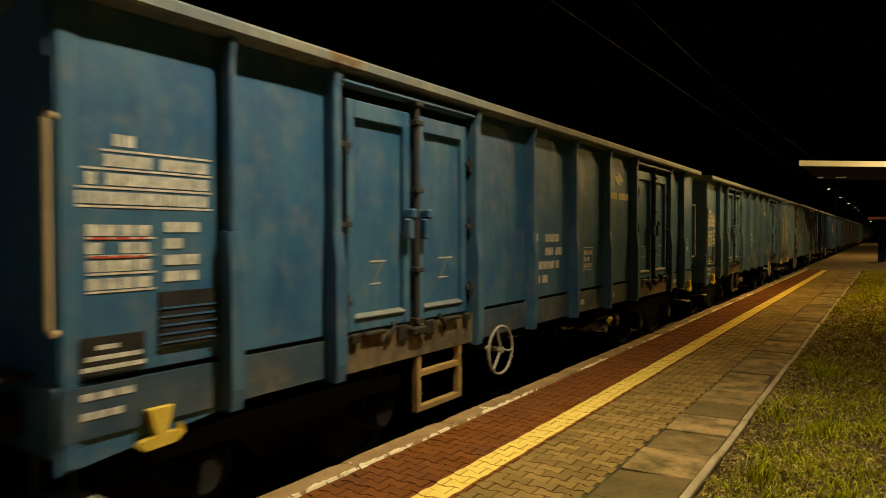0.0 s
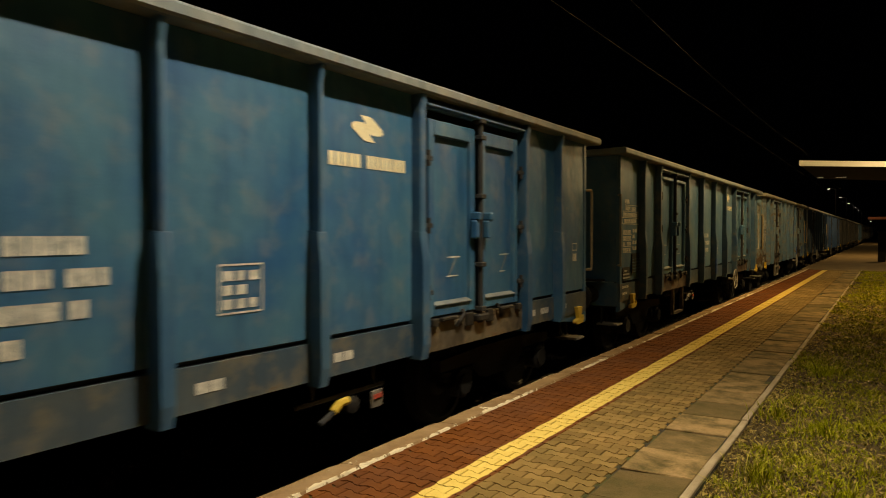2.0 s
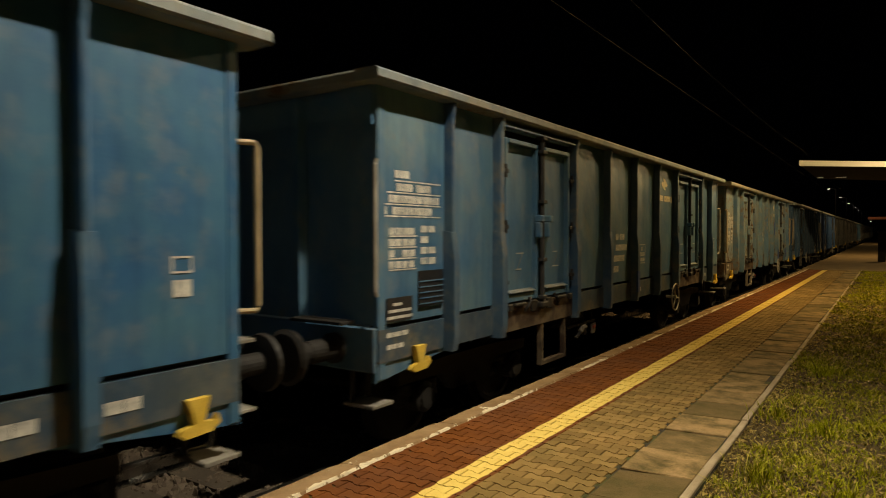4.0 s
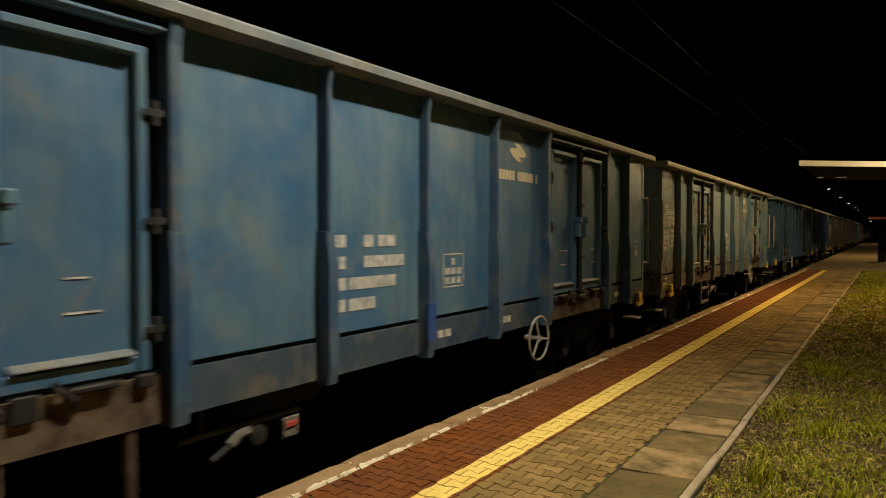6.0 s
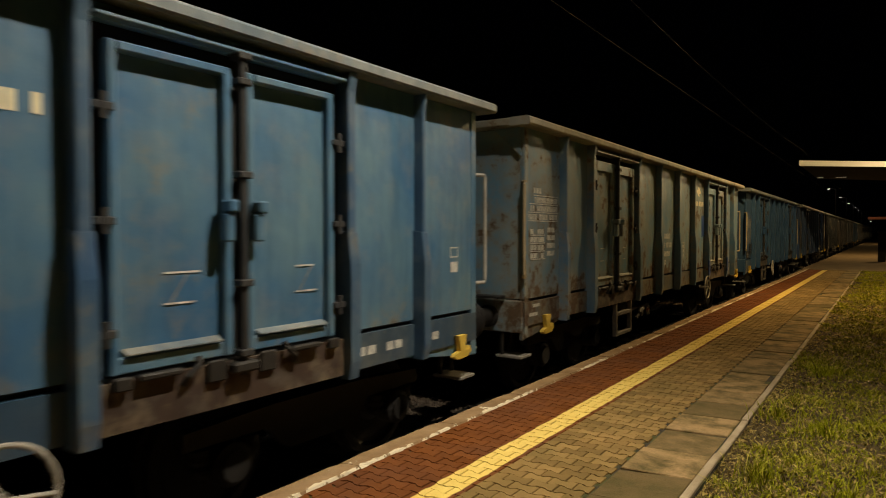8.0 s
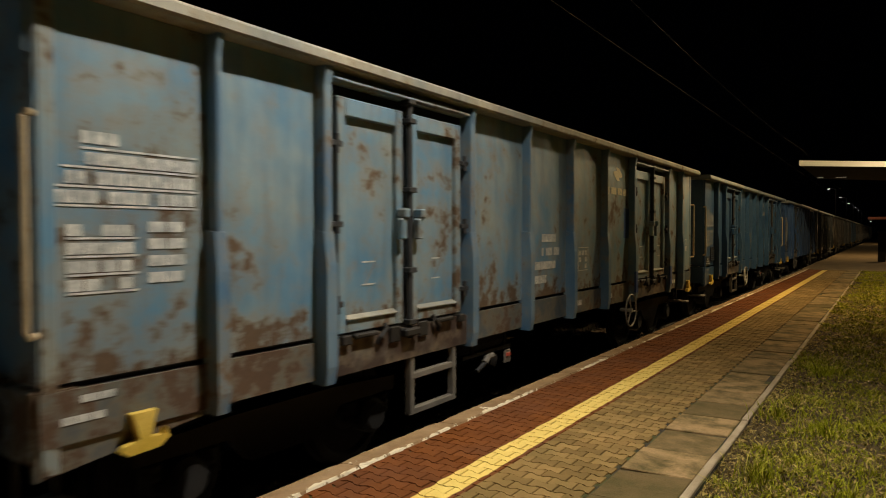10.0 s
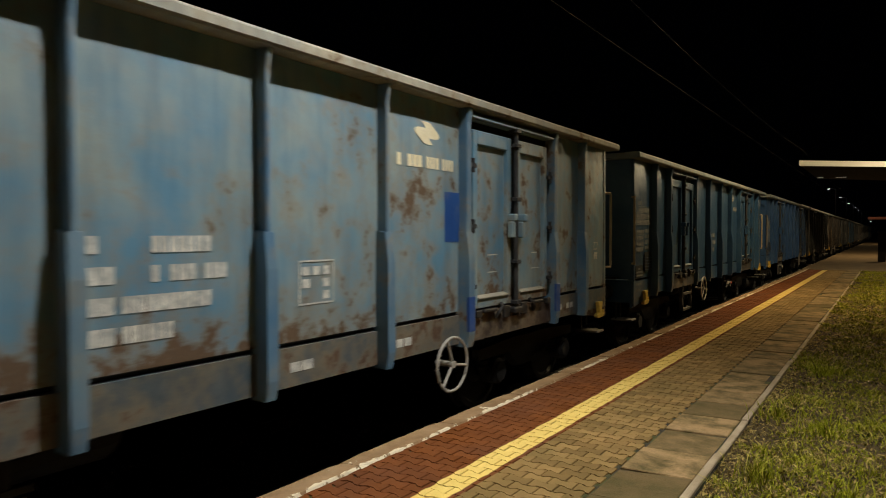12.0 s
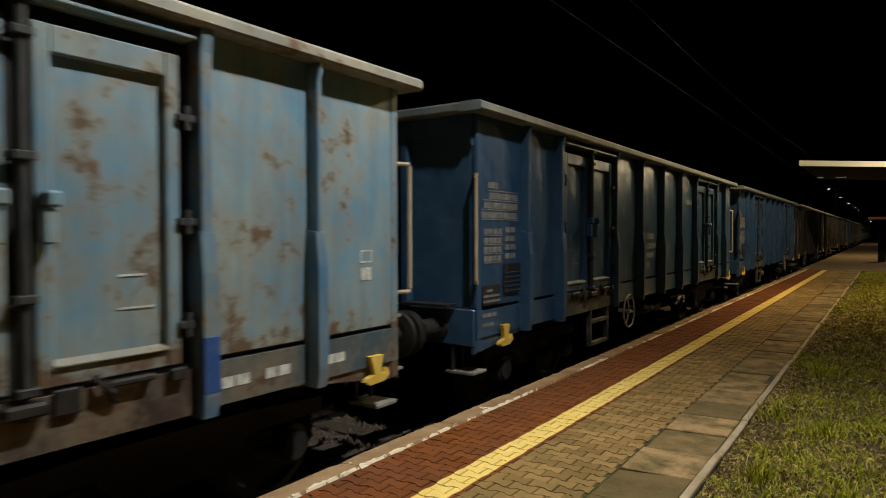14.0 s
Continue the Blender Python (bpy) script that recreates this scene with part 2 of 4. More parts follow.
WORN_SLAB = slab_material()
MOSSY = joint_material()
LITTER = litter_material()
EDGE_STONE = coping_stone_material()
PAVER = paver_material()
GRASS = grass_material()
FASCIA = plain_material("white_fascia_paint", (0.78, 0.76, 0.68), (0.84, 0.82, 0.76), 1.2, 0.6, depth=0.001)
RED_FASCIA = plain_material("red_brown_fascia_paint", (0.28, 0.09, 0.05), (0.38, 0.14, 0.08), 1.2, 0.6, depth=0.001)
DARK_METAL = plain_material("dark_painted_steel", (0.03, 0.03, 0.03), (0.06, 0.055, 0.05), rough=0.6)
FAR_LAMP = glow_material("far_lamp_glow", (1.0, 0.92, 0.75), 6.0)
WIRE = plain_material("tarnished_copper_wire", (0.012, 0.010, 0.008), (0.02, 0.018, 0.014), rough=0.8)
TUBE_GLOW = glow_material("dim_tube_glow", (1.0, 0.85, 0.6), 0.12)
HEAD_GLOW = glow_material("lamp_head_glow", (1.0, 0.85, 0.6), 20.0)


# ---------------------------------------------------------------- mesh helpers
def box(bm, x0, x1, y0, y1, z0, z1, bevel=0.0):
    vs = [bm.verts.new((x, y, z)) for x in (x0, x1) for y in (y0, y1) for z in (z0, z1)]
    fs = [bm.faces.new([vs[i] for i in f]) for f in
          ((0, 1, 3, 2), (4, 6, 7, 5), (0, 4, 5, 1), (2, 3, 7, 6), (0, 2, 6, 4), (1, 5, 7, 3))]
    if bevel:
        edges = list({e for f in fs for e in f.edges})
        bmesh.ops.bevel(bm, geom=edges, offset=bevel, segments=1, affect="EDGES", profile=0.5)
    return bm


def boxes(*rows, bevel=0.0):
    bm = bmesh.new()
    for r in rows:
        box(bm, *r, bevel=bevel)
    return bm


def tube(bm, points, radius, sides=8, closed=False):
    """A round bar along a line of points."""
    pts = [Vector(p) for p in points]
    rings = []
    count = len(pts)
    for i, p in enumerate(pts):
        a = pts[(i - 1) % count] if (closed or i > 0) else p
        b = pts[(i + 1) % count] if (closed or i < count - 1) else p
        d = (b - a).normalized()
        side = d.cross(Vector((0, 0, 1)) if abs(d.z) < 0.9 else Vector((1, 0, 0))).normalized()
        up = side.cross(d)
        rings.append([bm.verts.new(p + radius * (math.cos(k * math.tau / sides) * side + math.sin(k * math.tau / sides) * up))
                      for k in range(sides)])
    for i in range(count if closed else count - 1):
        r, s = rings[i], rings[(i + 1) % count]
        for k in range(sides):
            bm.faces.new((r[k], r[(k + 1) % sides], s[(k + 1) % sides], s[k]))
    if not closed:
        bm.faces.new(rings[0][::-1])
        bm.faces.new(rings[-1])
    return bm


def disc(bm, centre, axis, radii, sides=24):
    """A turned solid: (offset along the axis, radius) pairs round an axis 'x', 'y' or 'z'."""
    rings = []
    c = Vector(centre)
    for off, r in radii:
        ring = []
        for k in range(sides):
            a, b = r * math.cos(k * math.tau / sides), r * math.sin(k * math.tau / sides)
            d = {"x": (off, a, b), "y": (a, off, b), "z": (a, b, off)}[axis]
            ring.append(bm.verts.new(c + Vector(d)))
        rings.append(ring)
    for r, s in zip(rings, rings[1:]):
        for k in range(sides):
            bm.faces.new((r[k], r[(k + 1) % sides], s[(k + 1) % sides], s[k]))
    bm.faces.new(rings[0][::-1])
    bm.faces.new(rings[-1])
    return bm


def extrude_outline(bm, outline, axis, a, b):
    """A prism from a closed outline of 2D points, from a to b along an axis."""
    put = {"x": lambda p, q, o: (o, p, q), "y": lambda p, q, o: (p, o, q), "z": lambda p, q, o: (p, q, o)}[axis]
    lo = [bm.verts.new(put(p, q, a)) for p, q in outline]
    hi = [bm.verts.new(put(p, q, b)) for p, q in outline]
    bm.faces.new(lo[::-1])
    bm.faces.new(hi)
    for i in range(len(outline)):
        j = (i + 1) % len(outline)
        bm.faces.new((lo[i], lo[j], hi[j], hi[i]))
    return bm


def mesh_of(bm, name):
    bmesh.ops.recalc_face_normals(bm, faces=bm.faces)
    me = bpy.data.meshes.new(name)
    bm.to_mesh(me)
    bm.free()
    return me


def part(name, data, material, parent=None, label="", m=None):
    """Links a bmesh or mesh as one object under a thing or a part."""
    me = data if isinstance(data, bpy.types.Mesh) else mesh_of(data, name)
    if not me.materials:
        me.materials.append(material)
    ob = new(name, me)
    slot = ob.material_slots[0]
    slot.link = "OBJECT"
    slot.material = material
    if parent is not None:
        ob.parent = parent
    if m is not None:
        ob.matrix_basis = m
    if label:
        tagged(ob, label)
    return ob


def thing(name, label, category, group="", kind="", m=None):
    ob = new(name)
    ob.empty_display_size = 0.2
    if m is not None:
        ob.matrix_basis = m
    return tagged(ob, label, category, group, kind)


# ---------------------------------------------------------------- ground, track and platform
def build_ground():
    bm = bmesh.new()
    bm.faces.new([bm.verts.new(p) for p in ((-900, -300, -0.95), (-3.0, -300, -0.95), (-3.0, 2500, -0.95), (-900, 2500, -0.95))])
    bm.faces.new([bm.verts.new(p) for p in ((-3.0, -300, -0.95), (900, -300, -0.95), (900, 2500, -0.95), (-3.0, 2500, -0.95))])
    ob = part("ground", bm, SOIL)
    tagged(ob, "dark bare ground under the station at night", "ground", kind="structure")


def build_track():
    x0 = TRACK_X
    bm = bmesh.new()
    z0, z1 = -0.95, RAIL_Z - 0.20
    extrude_outline(bm, [(x0 - 2.6, z0), (x0 + 1.62, z0), (x0 + 1.62, z1), (x0 - 1.7, z1)], "y", -40, 400)
    bed = part("ballast_bed", bm, BALLAST)
    tagged(bed, "dirty grey crushed stone ballast under the track", "ballast", kind="structure")
    rng = random.Random(4)
    verts, faces = [], []
    for i in range(15000):
        y = rng.uniform(-1, 22) if i < 13000 else rng.uniform(26, 60)
        x = x0 + rng.uniform(-1.6, 1.62)
        r = rng.uniform(0.025, 0.055)
        base = len(verts)
        top = z1 + r * rng.uniform(0.5, 1.0)
        turn = rng.uniform(0, 6.28)
        for k in range(4):
            a = turn + k * 1.5708 + rng.uniform(-0.4, 0.4)
            verts.append((x + r * math.cos(a), y + r * math.sin(a), z1 - 0.01))
        for k in range(3):
            a = turn + k * 2.094 + rng.uniform(-0.4, 0.4)
            verts.append((x + 0.55 * r * math.cos(a), y + 0.55 * r * math.sin(a), top + rng.uniform(-0.3, 0.3) * r))
        b = base
        faces += [(b + 4, b + 5, b + 6), (b, b + 1, b + 4), (b + 1, b + 5, b + 4), (b + 1, b + 2, b + 5),
                  (b + 2, b + 6, b + 5), (b + 2, b + 3, b + 6), (b + 3, b + 4, b + 6), (b + 3, b, b + 4)]
    me = bpy.data.meshes.new("ballast_stones")
    me.from_pydata(verts, [], faces)
    tagged(part("ballast_stones", me, BALLAST), "loose crushed stones of the track bed", "ballast", kind="stuff")
    profile = [(-0.07, -0.17), (0.07, -0.17), (0.07, -0.155), (0.012, -0.13), (0.012, -0.045), (0.036, -0.03),
               (0.036, -0.004), (0.03, 0), (-0.03, 0), (-0.036, -0.004), (-0.036, -0.03), (-0.012, -0.045), (-0.012, -0.13), (-0.07, -0.155)]
    for s in (-0.7535, 0.7535):
        bm = extrude_outline(bmesh.new(), [(x0 + s + p, RAIL_Z + q) for p, q in profile], "y", -40, 400)
        tagged(part("rail", bm, STEEL), "worn steel rail with a bright running surface", "rail", "rails of the track", "structure")
    me = None
    for i in range(-4, 60):
        if me is None:
            bm = extrude_outline(bmesh.new(), [(-1.3, -0.1), (1.3, -0.1), (1.3, 0.0), (1.25, 0.03), (-1.25, 0.03), (-1.3, 0)], "y", -0.13, 0.13)
            me = mesh_of(bm, "sleeper")
        ob = part("sleeper", me, SLEEPER, m=pose(x0, i * 0.6, RAIL_Z - 0.20))
        tagged(ob, "grey concrete sleeper bedded in ballast", "sleeper", "sleepers under the track")


SKEWED = Matrix.Translation((0, 4, 0)) @ pose(0, 0, 0, 0, 0, -math.degrees(SKEW)) @ Matrix.Translation((0, -4, 0))


def build_platform():
    bm = boxes((EDGE_X + 0.02, -0.92, -6.3, 31.5, -0.93, -0.075))
    core = part("platform_core", bm, CONCRETE)
    tagged(core, "concrete body of the railway platform", "platform", kind="structure")
    bed = part("joint_sand_bed", boxes((EDGE_X + 0.05, -0.93, -6.2, 31.4, -0.074, -0.010)), MOSSY)
    tagged(bed, "dark sand bed showing in the paving joints", "platform", kind="structure")
    wide = part("wide_platform", boxes((EDGE_X, 9.0, 31.5, 220, -0.93, 0.0)), ASPHALT)
    tagged(wide, "plain brown platform surface further along", "platform", kind="structure")
    slope = part("grass_bank", boxes((-0.915, 30, -40, 31.5, -0.94, -0.014)), SOIL)
    tagged(slope, "bare earth between the grass", "ground", kind="structure")

    # edge stones, one by one, a little uneven
    edge = thing("platform_edge", "weathered concrete edge stones with flaking white paint", "kerb", kind="structure", m=SKEWED)
    rng = random.Random(8)
    y = -6.035
    while y < 31.3:
        length = 1.155
        bm = bmesh.new()
        nseg, rows = 10, []
        out = rng.uniform(-0.012, 0.012)
        lift = rng.uniform(-0.004, 0.008)
        for i in range(nseg + 1):
            yy = y + 0.006 + (length - 0.012) * i / nseg
            j = rng.uniform(-0.008, 0.008)
            k = rng.uniform(-0.007, 0.007)
            end = 0.012 if i in (0, nseg) else 0
            prof = [(EDGE_X + out + j, -0.16), (EDGE_X + out + j, -0.022 + lift), (EDGE_X + out + 0.016 + abs(j) + end, lift - end * 0.5),
                    (EDGE_X + 0.19 + k - 0.008 - end, 0.004 + lift), (EDGE_X + 0.19 + k, -0.01), (EDGE_X + 0.19 + k, -0.06)]
            rows.append([bm.verts.new((px, yy, pz)) for px, pz in prof])
        for r, s in zip(rows, rows[1:]):
            for k in range(len(r) - 1):
                bm.faces.new((r[k], r[k + 1], s[k + 1], s[k]))
        bm.faces.new(rows[0])
        bm.faces.new(rows[-1][::-1])
        part("edge_stone", bm, EDGE_STONE, edge)
        y += length

    # grey slabs beside the grass
    slabs = thing("slab_strip", "worn grey concrete paving slabs with mossy joints", "paving", kind="structure", m=SKEWED)
    y = 4.235 - 20 * 0.518
    while y < 31.2:
        h = rng.uniform(-0.006, 0.006)
        tilt = rng.uniform(-0.006, 0.006)
        bm = bmesh.new()
        w, l, slant = 0.458, 0.508, -0.07
        top = [(-0.97 - w - 0.012 + rng.uniform(-0.01, 0.005), y + 0.006 + slant), (-0.995, y + 0.006 + rng.uniform(-0.01, 0.01)),
               (-0.995, y + l), (-0.97 - w - 0.012 + rng.uniform(-0.01, 0.005), y + l + slant + rng.uniform(-0.01, 0.01))]
        up = [bm.verts.new((px, py, h + tilt * (1 if i in (1, 2) else -1))) for i, (px, py) in enumerate(top)]
        lo = [bm.verts.new((px, py, -0.06)) for px, py in top]
        bm.faces.new(up)
        for i in range(4):
            bm.faces.new((up[i], lo[i], lo[(i + 1) % 4], up[(i + 1) % 4]))
        bmesh.ops.bevel(bm, geom=[e for e in bm.edges if e.verts[0].co.z > -0.03 and e.verts[1].co.z > -0.03], offset=0.006, segments=1, affect="EDGES")
        part("slab", bm, WORN_SLAB, slabs)
        y += 0.518

    kerb = thing("edging_kerb", "narrow pale concrete edging between paving and grass", "kerb", kind="structure", m=SKEWED)
    y = -6.2
    while y < 31.2:
        dx, dz = rng.uniform(-0.006, 0.006), rng.uniform(-0.006, 0.008)
        bm = boxes((-0.982 + dx, -0.930 + dx, y + 0.004, y + 0.996, -0.2, 0.008 + dz), bevel=0.008)
        part("edging_stone", bm, CONCRETE, kerb)
        y += 1.0


PAVER_L, PAVER_W = 0.172, 0.097


def paver_outline():
    """An I-shaped block: broad ends and a narrow waist, into which the next row's ends fit."""
    g, a = 0.0042, 0.010
    us = (0.0, 0.17, 0.34, 0.66, 0.83, 1.0)
    ws = (a, a, -a, -a, a, a)
    low = [(-PAVER_L / 2 + g + (PAVER_L - 2 * g) * u, -PAVER_W / 2 + g - w) for u, w in zip(us, ws)]
    return low + [(x, -y) for x, y in low[::-1]]


def paver_mesh():
    out = paver_outline()
    bm = bmesh.new()
    lo = [bm.verts.new((x, y, -0.03)) for x, y in out]
    mid = [bm.verts.new((x, y, -0.004)) for x, y in out]
    hi = [bm.verts.new((x * 0.975, y * 0.965, 0.0)) for x, y in out]
    n = len(out)
    for i in range(n):
        j = (i + 1) % n
        bm.faces.new((lo[i], lo[j], mid[j], mid[i]))
        bm.faces.new((mid[i], mid[j], hi[j], hi[i]))
    bm.faces.new(hi)
    me = mesh_of(bm, "paver")
    me.materials.append(PAVER)
    return me


def build_pavers():
    paving = thing("block_paving", "interlocking wavy red and tan pavers with a yellow line", "paving", kind="structure", m=SKEWED)
    rng = random.Random(21)
    kinds = [paver_mesh()] * 2
    raw = [([tuple(v.co) for v in me.vertices], [tuple(p.vertices) for p in me.polygons]) for me in kinds]
    x0, x1 = EDGE_X + 0.195, -1.452
    count, verts, faces = 0, [], []
    row, y = 0, 2.45 - PAVER_W * 88
    while y < 31.3:
        odd = row % 2
        cells = [(x0 + PAVER_L / 4, 0.5)] if odd else []
        x = x0 + PAVER_L / 2 * odd
        while x + PAVER_L < x1 + 0.01:
            cells.append((x + PAVER_L / 2, 1.0))
            x += PAVER_L
        if x1 - x > 0.05:
            cells.append(((x + x1) / 2, (x1 - x) / PAVER_L))
        for cx, part_of in cells:
            m = pose(cx, y, rng.uniform(-0.003, 0.002), rng.uniform(-0.7, 0.7), rng.uniform(-0.7, 0.7), rng.uniform(-0.6, 0.6))
            if part_of < 1:
                m = m @ Matrix.Diagonal((part_of, 1, 1, 1))
            if count < 300 and part_of == 1 and y > 2.4:
                ob = new("paver", kinds[odd])
                ob.parent = paving
                ob.matrix_basis = m
                count += 1
            else:
                b = len(verts)
                verts += [tuple(m @ Vector(c)) for c in raw[odd][0]]
                faces += [tuple(b + i for i in f) for f in raw[odd][1]]
        y += PAVER_W
        row += 1
    rest = bpy.data.meshes.new("further_pavers")
    rest.from_pydata(verts, [], faces)
    rest.materials.append(PAVER)
    ob = new("further_pavers", rest)
    ob.parent = paving
    tagged(ob, "more wavy interlocking pavers further along", kind="stuff")


def build_grass():
    rng = np.random.default_rng(5)
    n = 240000
    # more blades close by
    y = 2.8 + 28.6 * rng.random(n) ** 1.8
    x = -0.90 + (1.4 + 0.62 * y) * rng.random(n) ** 1.2
    clump = np.array([noise.noise(Vector((a * 1.7, b * 1.7, 3.0))) + 0.7 * noise.noise(Vector((a * 6, b * 6, 9.0))) for a, b in zip(x, y)])
    bare = np.clip((x + 0.86) / 0.30, 0, 1)
    back = slice(0, 30000)
    y[back] = -6.2 + 9.2 * rng.random(30000)
    x[back] = -0.90 + 7.0 * rng.random(30000)
    keep = (clump + 0.75 * bare + rng.normal(0, 0.25, n)) > 0.40
    x, y, clump = x[keep], y[keep], clump[keep]
    n0 = len(x)
    tall = np.clip(clump, 0, 1)
    # a few tall tufts by the kerb
    for cx, cy, count in ((-0.66, 4.5, 260), (-0.74, 6.1, 170), (-0.40, 5.8, 160), (-0.15, 4.4, 140), (-0.55, 8.2, 150), (0.4, 7.2, 130)):
        r = np.abs(rng.normal(0, 0.11, count))
        a = rng.uniform(0, 6.28, count)
        x = np.append(x, cx + r * np.cos(a))
        y = np.append(y, cy + 1.5 * r * np.sin(a))
        tall = np.append(tall, rng.uniform(0.9, 2.1, count))
    n = len(x)
    far = np.clip(y / 7, 0.75, 2.6)
    h = (0.022 + 0.045 * tall) * rng.uniform(0.5, 1.5, n) * np.where(y > 8, 1.2, 1)
    w = rng.uniform(0.0022, 0.0055, n) * far
    a = rng.uniform(0, 2 * np.pi, n)
    lean = rng.uniform(0.4, 2.2, n) * h
    lean[n0:] *= 0.55
    la = rng.uniform(0, 2 * np.pi, n)
    z = np.full(n, -0.016)
    px, py = np.cos(a) * w, np.sin(a) * w
    lx, ly = np.cos(la) * lean, np.sin(la) * lean
    v = np.zeros((n, 5, 3))
    v[:, 0] = np.c_[x - px, y - py, z]
    v[:, 1] = np.c_[x + px, y + py, z]
    v[:, 2] = np.c_[x + px * 0.8 + lx * 0.35, y + py * 0.8 + ly * 0.35, z + h * 0.65]
    v[:, 3] = np.c_[x - px * 0.8 + lx * 0.35, y - py * 0.8 + ly * 0.35, z + h * 0.65]
    v[:, 4] = np.c_[x + lx, y + ly, z + h]
    idx = np.arange(n)[:, None] * 5
    quads = (idx + np.array([0, 1, 2, 3])).tolist()
    tris = (idx + np.array([3, 2, 4])).tolist()
    me = bpy.data.meshes.new("grass")
    me.from_pydata(v.reshape(-1, 3).tolist(), [], quads + tris)
    tagged(part("grass", me, GRASS), "patchy green and straw-coloured grass beside the platform", "grass", kind="stuff")
    # dead leaves and twigs among the blades
    n = 42000
    y = 2.8 + 20 * rng.random(n) ** 2.0
    x = -0.905 + (1.4 + 0.62 * y) * rng.random(n) ** 1.7
    a = rng.uniform(0, 2 * np.pi, n)
    length, wide = rng.uniform(0.008, 0.030, n) * np.clip(y / 7, 0.8, 2), rng.uniform(0.003, 0.010, n) * np.clip(y / 7, 0.8, 2)
    z = -0.012 + rng.uniform(0, 0.022, n)
    tip = rng.normal(0, 0.008, n)
    ux, uy, wx, wy = np.cos(a) * length, np.sin(a) * length, -np.sin(a) * wide, np.cos(a) * wide
    v = np.zeros((n, 4, 3))
    v[:, 0] = np.c_[x - ux, y - uy, z - tip]
    v[:, 1] = np.c_[x + wx, y + wy, z + 0.004]
    v[:, 2] = np.c_[x + ux, y + uy, z + tip]
    v[:, 3] = np.c_[x - wx, y - wy, z]
    me = bpy.data.meshes.new("leaf_litter")
    me.from_pydata(v.reshape(-1, 3).tolist(), [], (np.arange(n)[:, None] * 4 + np.array([0, 1, 2, 3])).tolist())
    tagged(part("leaf_litter", me, LITTER), "dead leaves and straw scattered on the ground", "leaf litter", kind="stuff")


def build_canopy():
    roof = thing("platform_canopy", "platform shelter roof with a brightly lit white edge", "canopy")
    x0, x1, y0, y1, z = -3.0, 3.2, 30.0, 38.5, 4.27
    tilt = math.tan(radians(-4.3))
    bm = extrude_outline(bmesh.new(), [(x0, z), (x1, z + tilt * (x1 - x0)), (x1, z + 0.215 + tilt * (x1 - x0)), (x0, z + 0.215)], "y", y0, y0 + 0.06)
    part("fascia", bm, FASCIA, roof, "white fascia board")
    bm = extrude_outline(bmesh.new(), [(x0, z + 0.05), (x1, z + 0.05 + tilt * (x1 - x0)), (x1, z + 0.17 + tilt * (x1 - x0)), (x0, z + 0.17)], "y", y0 + 0.062, y1)
    part("roof_deck", bm, WIRE, roof, "dark roof deck")
    for xx, yy in ((1.2, 31.5), (1.2, 37.5)):
        part("column", boxes((xx - 0.1, xx + 0.1, yy - 0.1, yy + 0.1, 0, z - 0.2), bevel=0.02), DARK_METAL, roof)
    for xx, yy, w in ((-1.85, 36.0, 0.22), (-2.7, 36.0, 0.12)):
        part("tube_light", boxes((xx - w, xx + w, yy, yy + 0.1, z - 0.09, z - 0.03 + tilt * (xx - x0)), bevel=0.012), TUBE_GLOW, roof)
    far = thing("platform_canopy", "far red-brown shelter roof along the platform", "canopy")
    part("fascia", boxes((-2.5, 5.0, 118.0, 118.1, 3.55, 3.95), bevel=0.02), RED_FASCIA, far, "red-brown fascia board")
    part("roof_deck", boxes((-2.5, 5.0, 118.101, 132.0, 3.7, 3.9)), WIRE, far, "dark roof deck")
    for yy in (119.5, 130.5):
        part("column", boxes((1.0, 1.2, yy - 0.1, yy + 0.1, 0, 3.7), bevel=0.02), DARK_METAL, far)
    part("tube_light", boxes((-2.22, -2.08, 117.6, 117.74, 3.22, 3.3), bevel=0.02), FAR_LAMP, far)
    part("light_bracket", boxes((-2.2, -2.1, 117.65, 118.0, 3.301, 3.56), bevel=0.01), DARK_METAL, far)
    post = thing("platform_post", "short dark post standing on the platform", "post")
    part("shaft", boxes((-0.42, -0.06, 41.8, 42.1, 0, 1.55), bevel=0.03), WIRE, post)
    part("cap", boxes((-0.46, -0.02, 41.76, 42.14, 1.551, 1.62), bevel=0.02), WIRE, post)


def street_lamp(place, head, glow, label):
    x, y, z = place
    post = thing("street_lamp", label, "street lamp", "lamps along the station", m=pose(x, y, z))
    part("mast", tube(bmesh.new(), [(0, 0, 0), (0, 0, head * 0.5), (0, 0, head)], 0.06), WIRE, post)
    part("arm", tube(bmesh.new(), [(0, 0, head - 0.05), (-0.4, 0, head + 0.1), (-0.75, 0, head + 0.14)], 0.03), DARK_METAL, post)
    hd = part("lamp_head", boxes((-1.25, -0.7, -0.12, 0.12, head + 0.08, head + 0.18), bevel=0.03), DARK_METAL, post)
    part("lens", boxes((-1.2, -0.75, -0.1, 0.1, head + 0.055, head + 0.078), bevel=0.008), glow, hd, "glowing lamp lens")
    return post


def build_wires():
    x = TRACK_X
    for name, zz, label in (("contact_wire", 5.5, "thin dark overhead contact wire"), ("catenary_wire", 6.6, "thin dark sagging catenary wire")):
        pts = [(x, yy, zz + (0.5 * ((yy % 50) / 25 - 1) ** 2 if name == "catenary_wire" else 0)) for yy in range(-20, 230, 10)]
        tagged(part(name, tube(bmesh.new(), pts, 0.0025, 6), WIRE), label, "overhead wire", kind="structure")


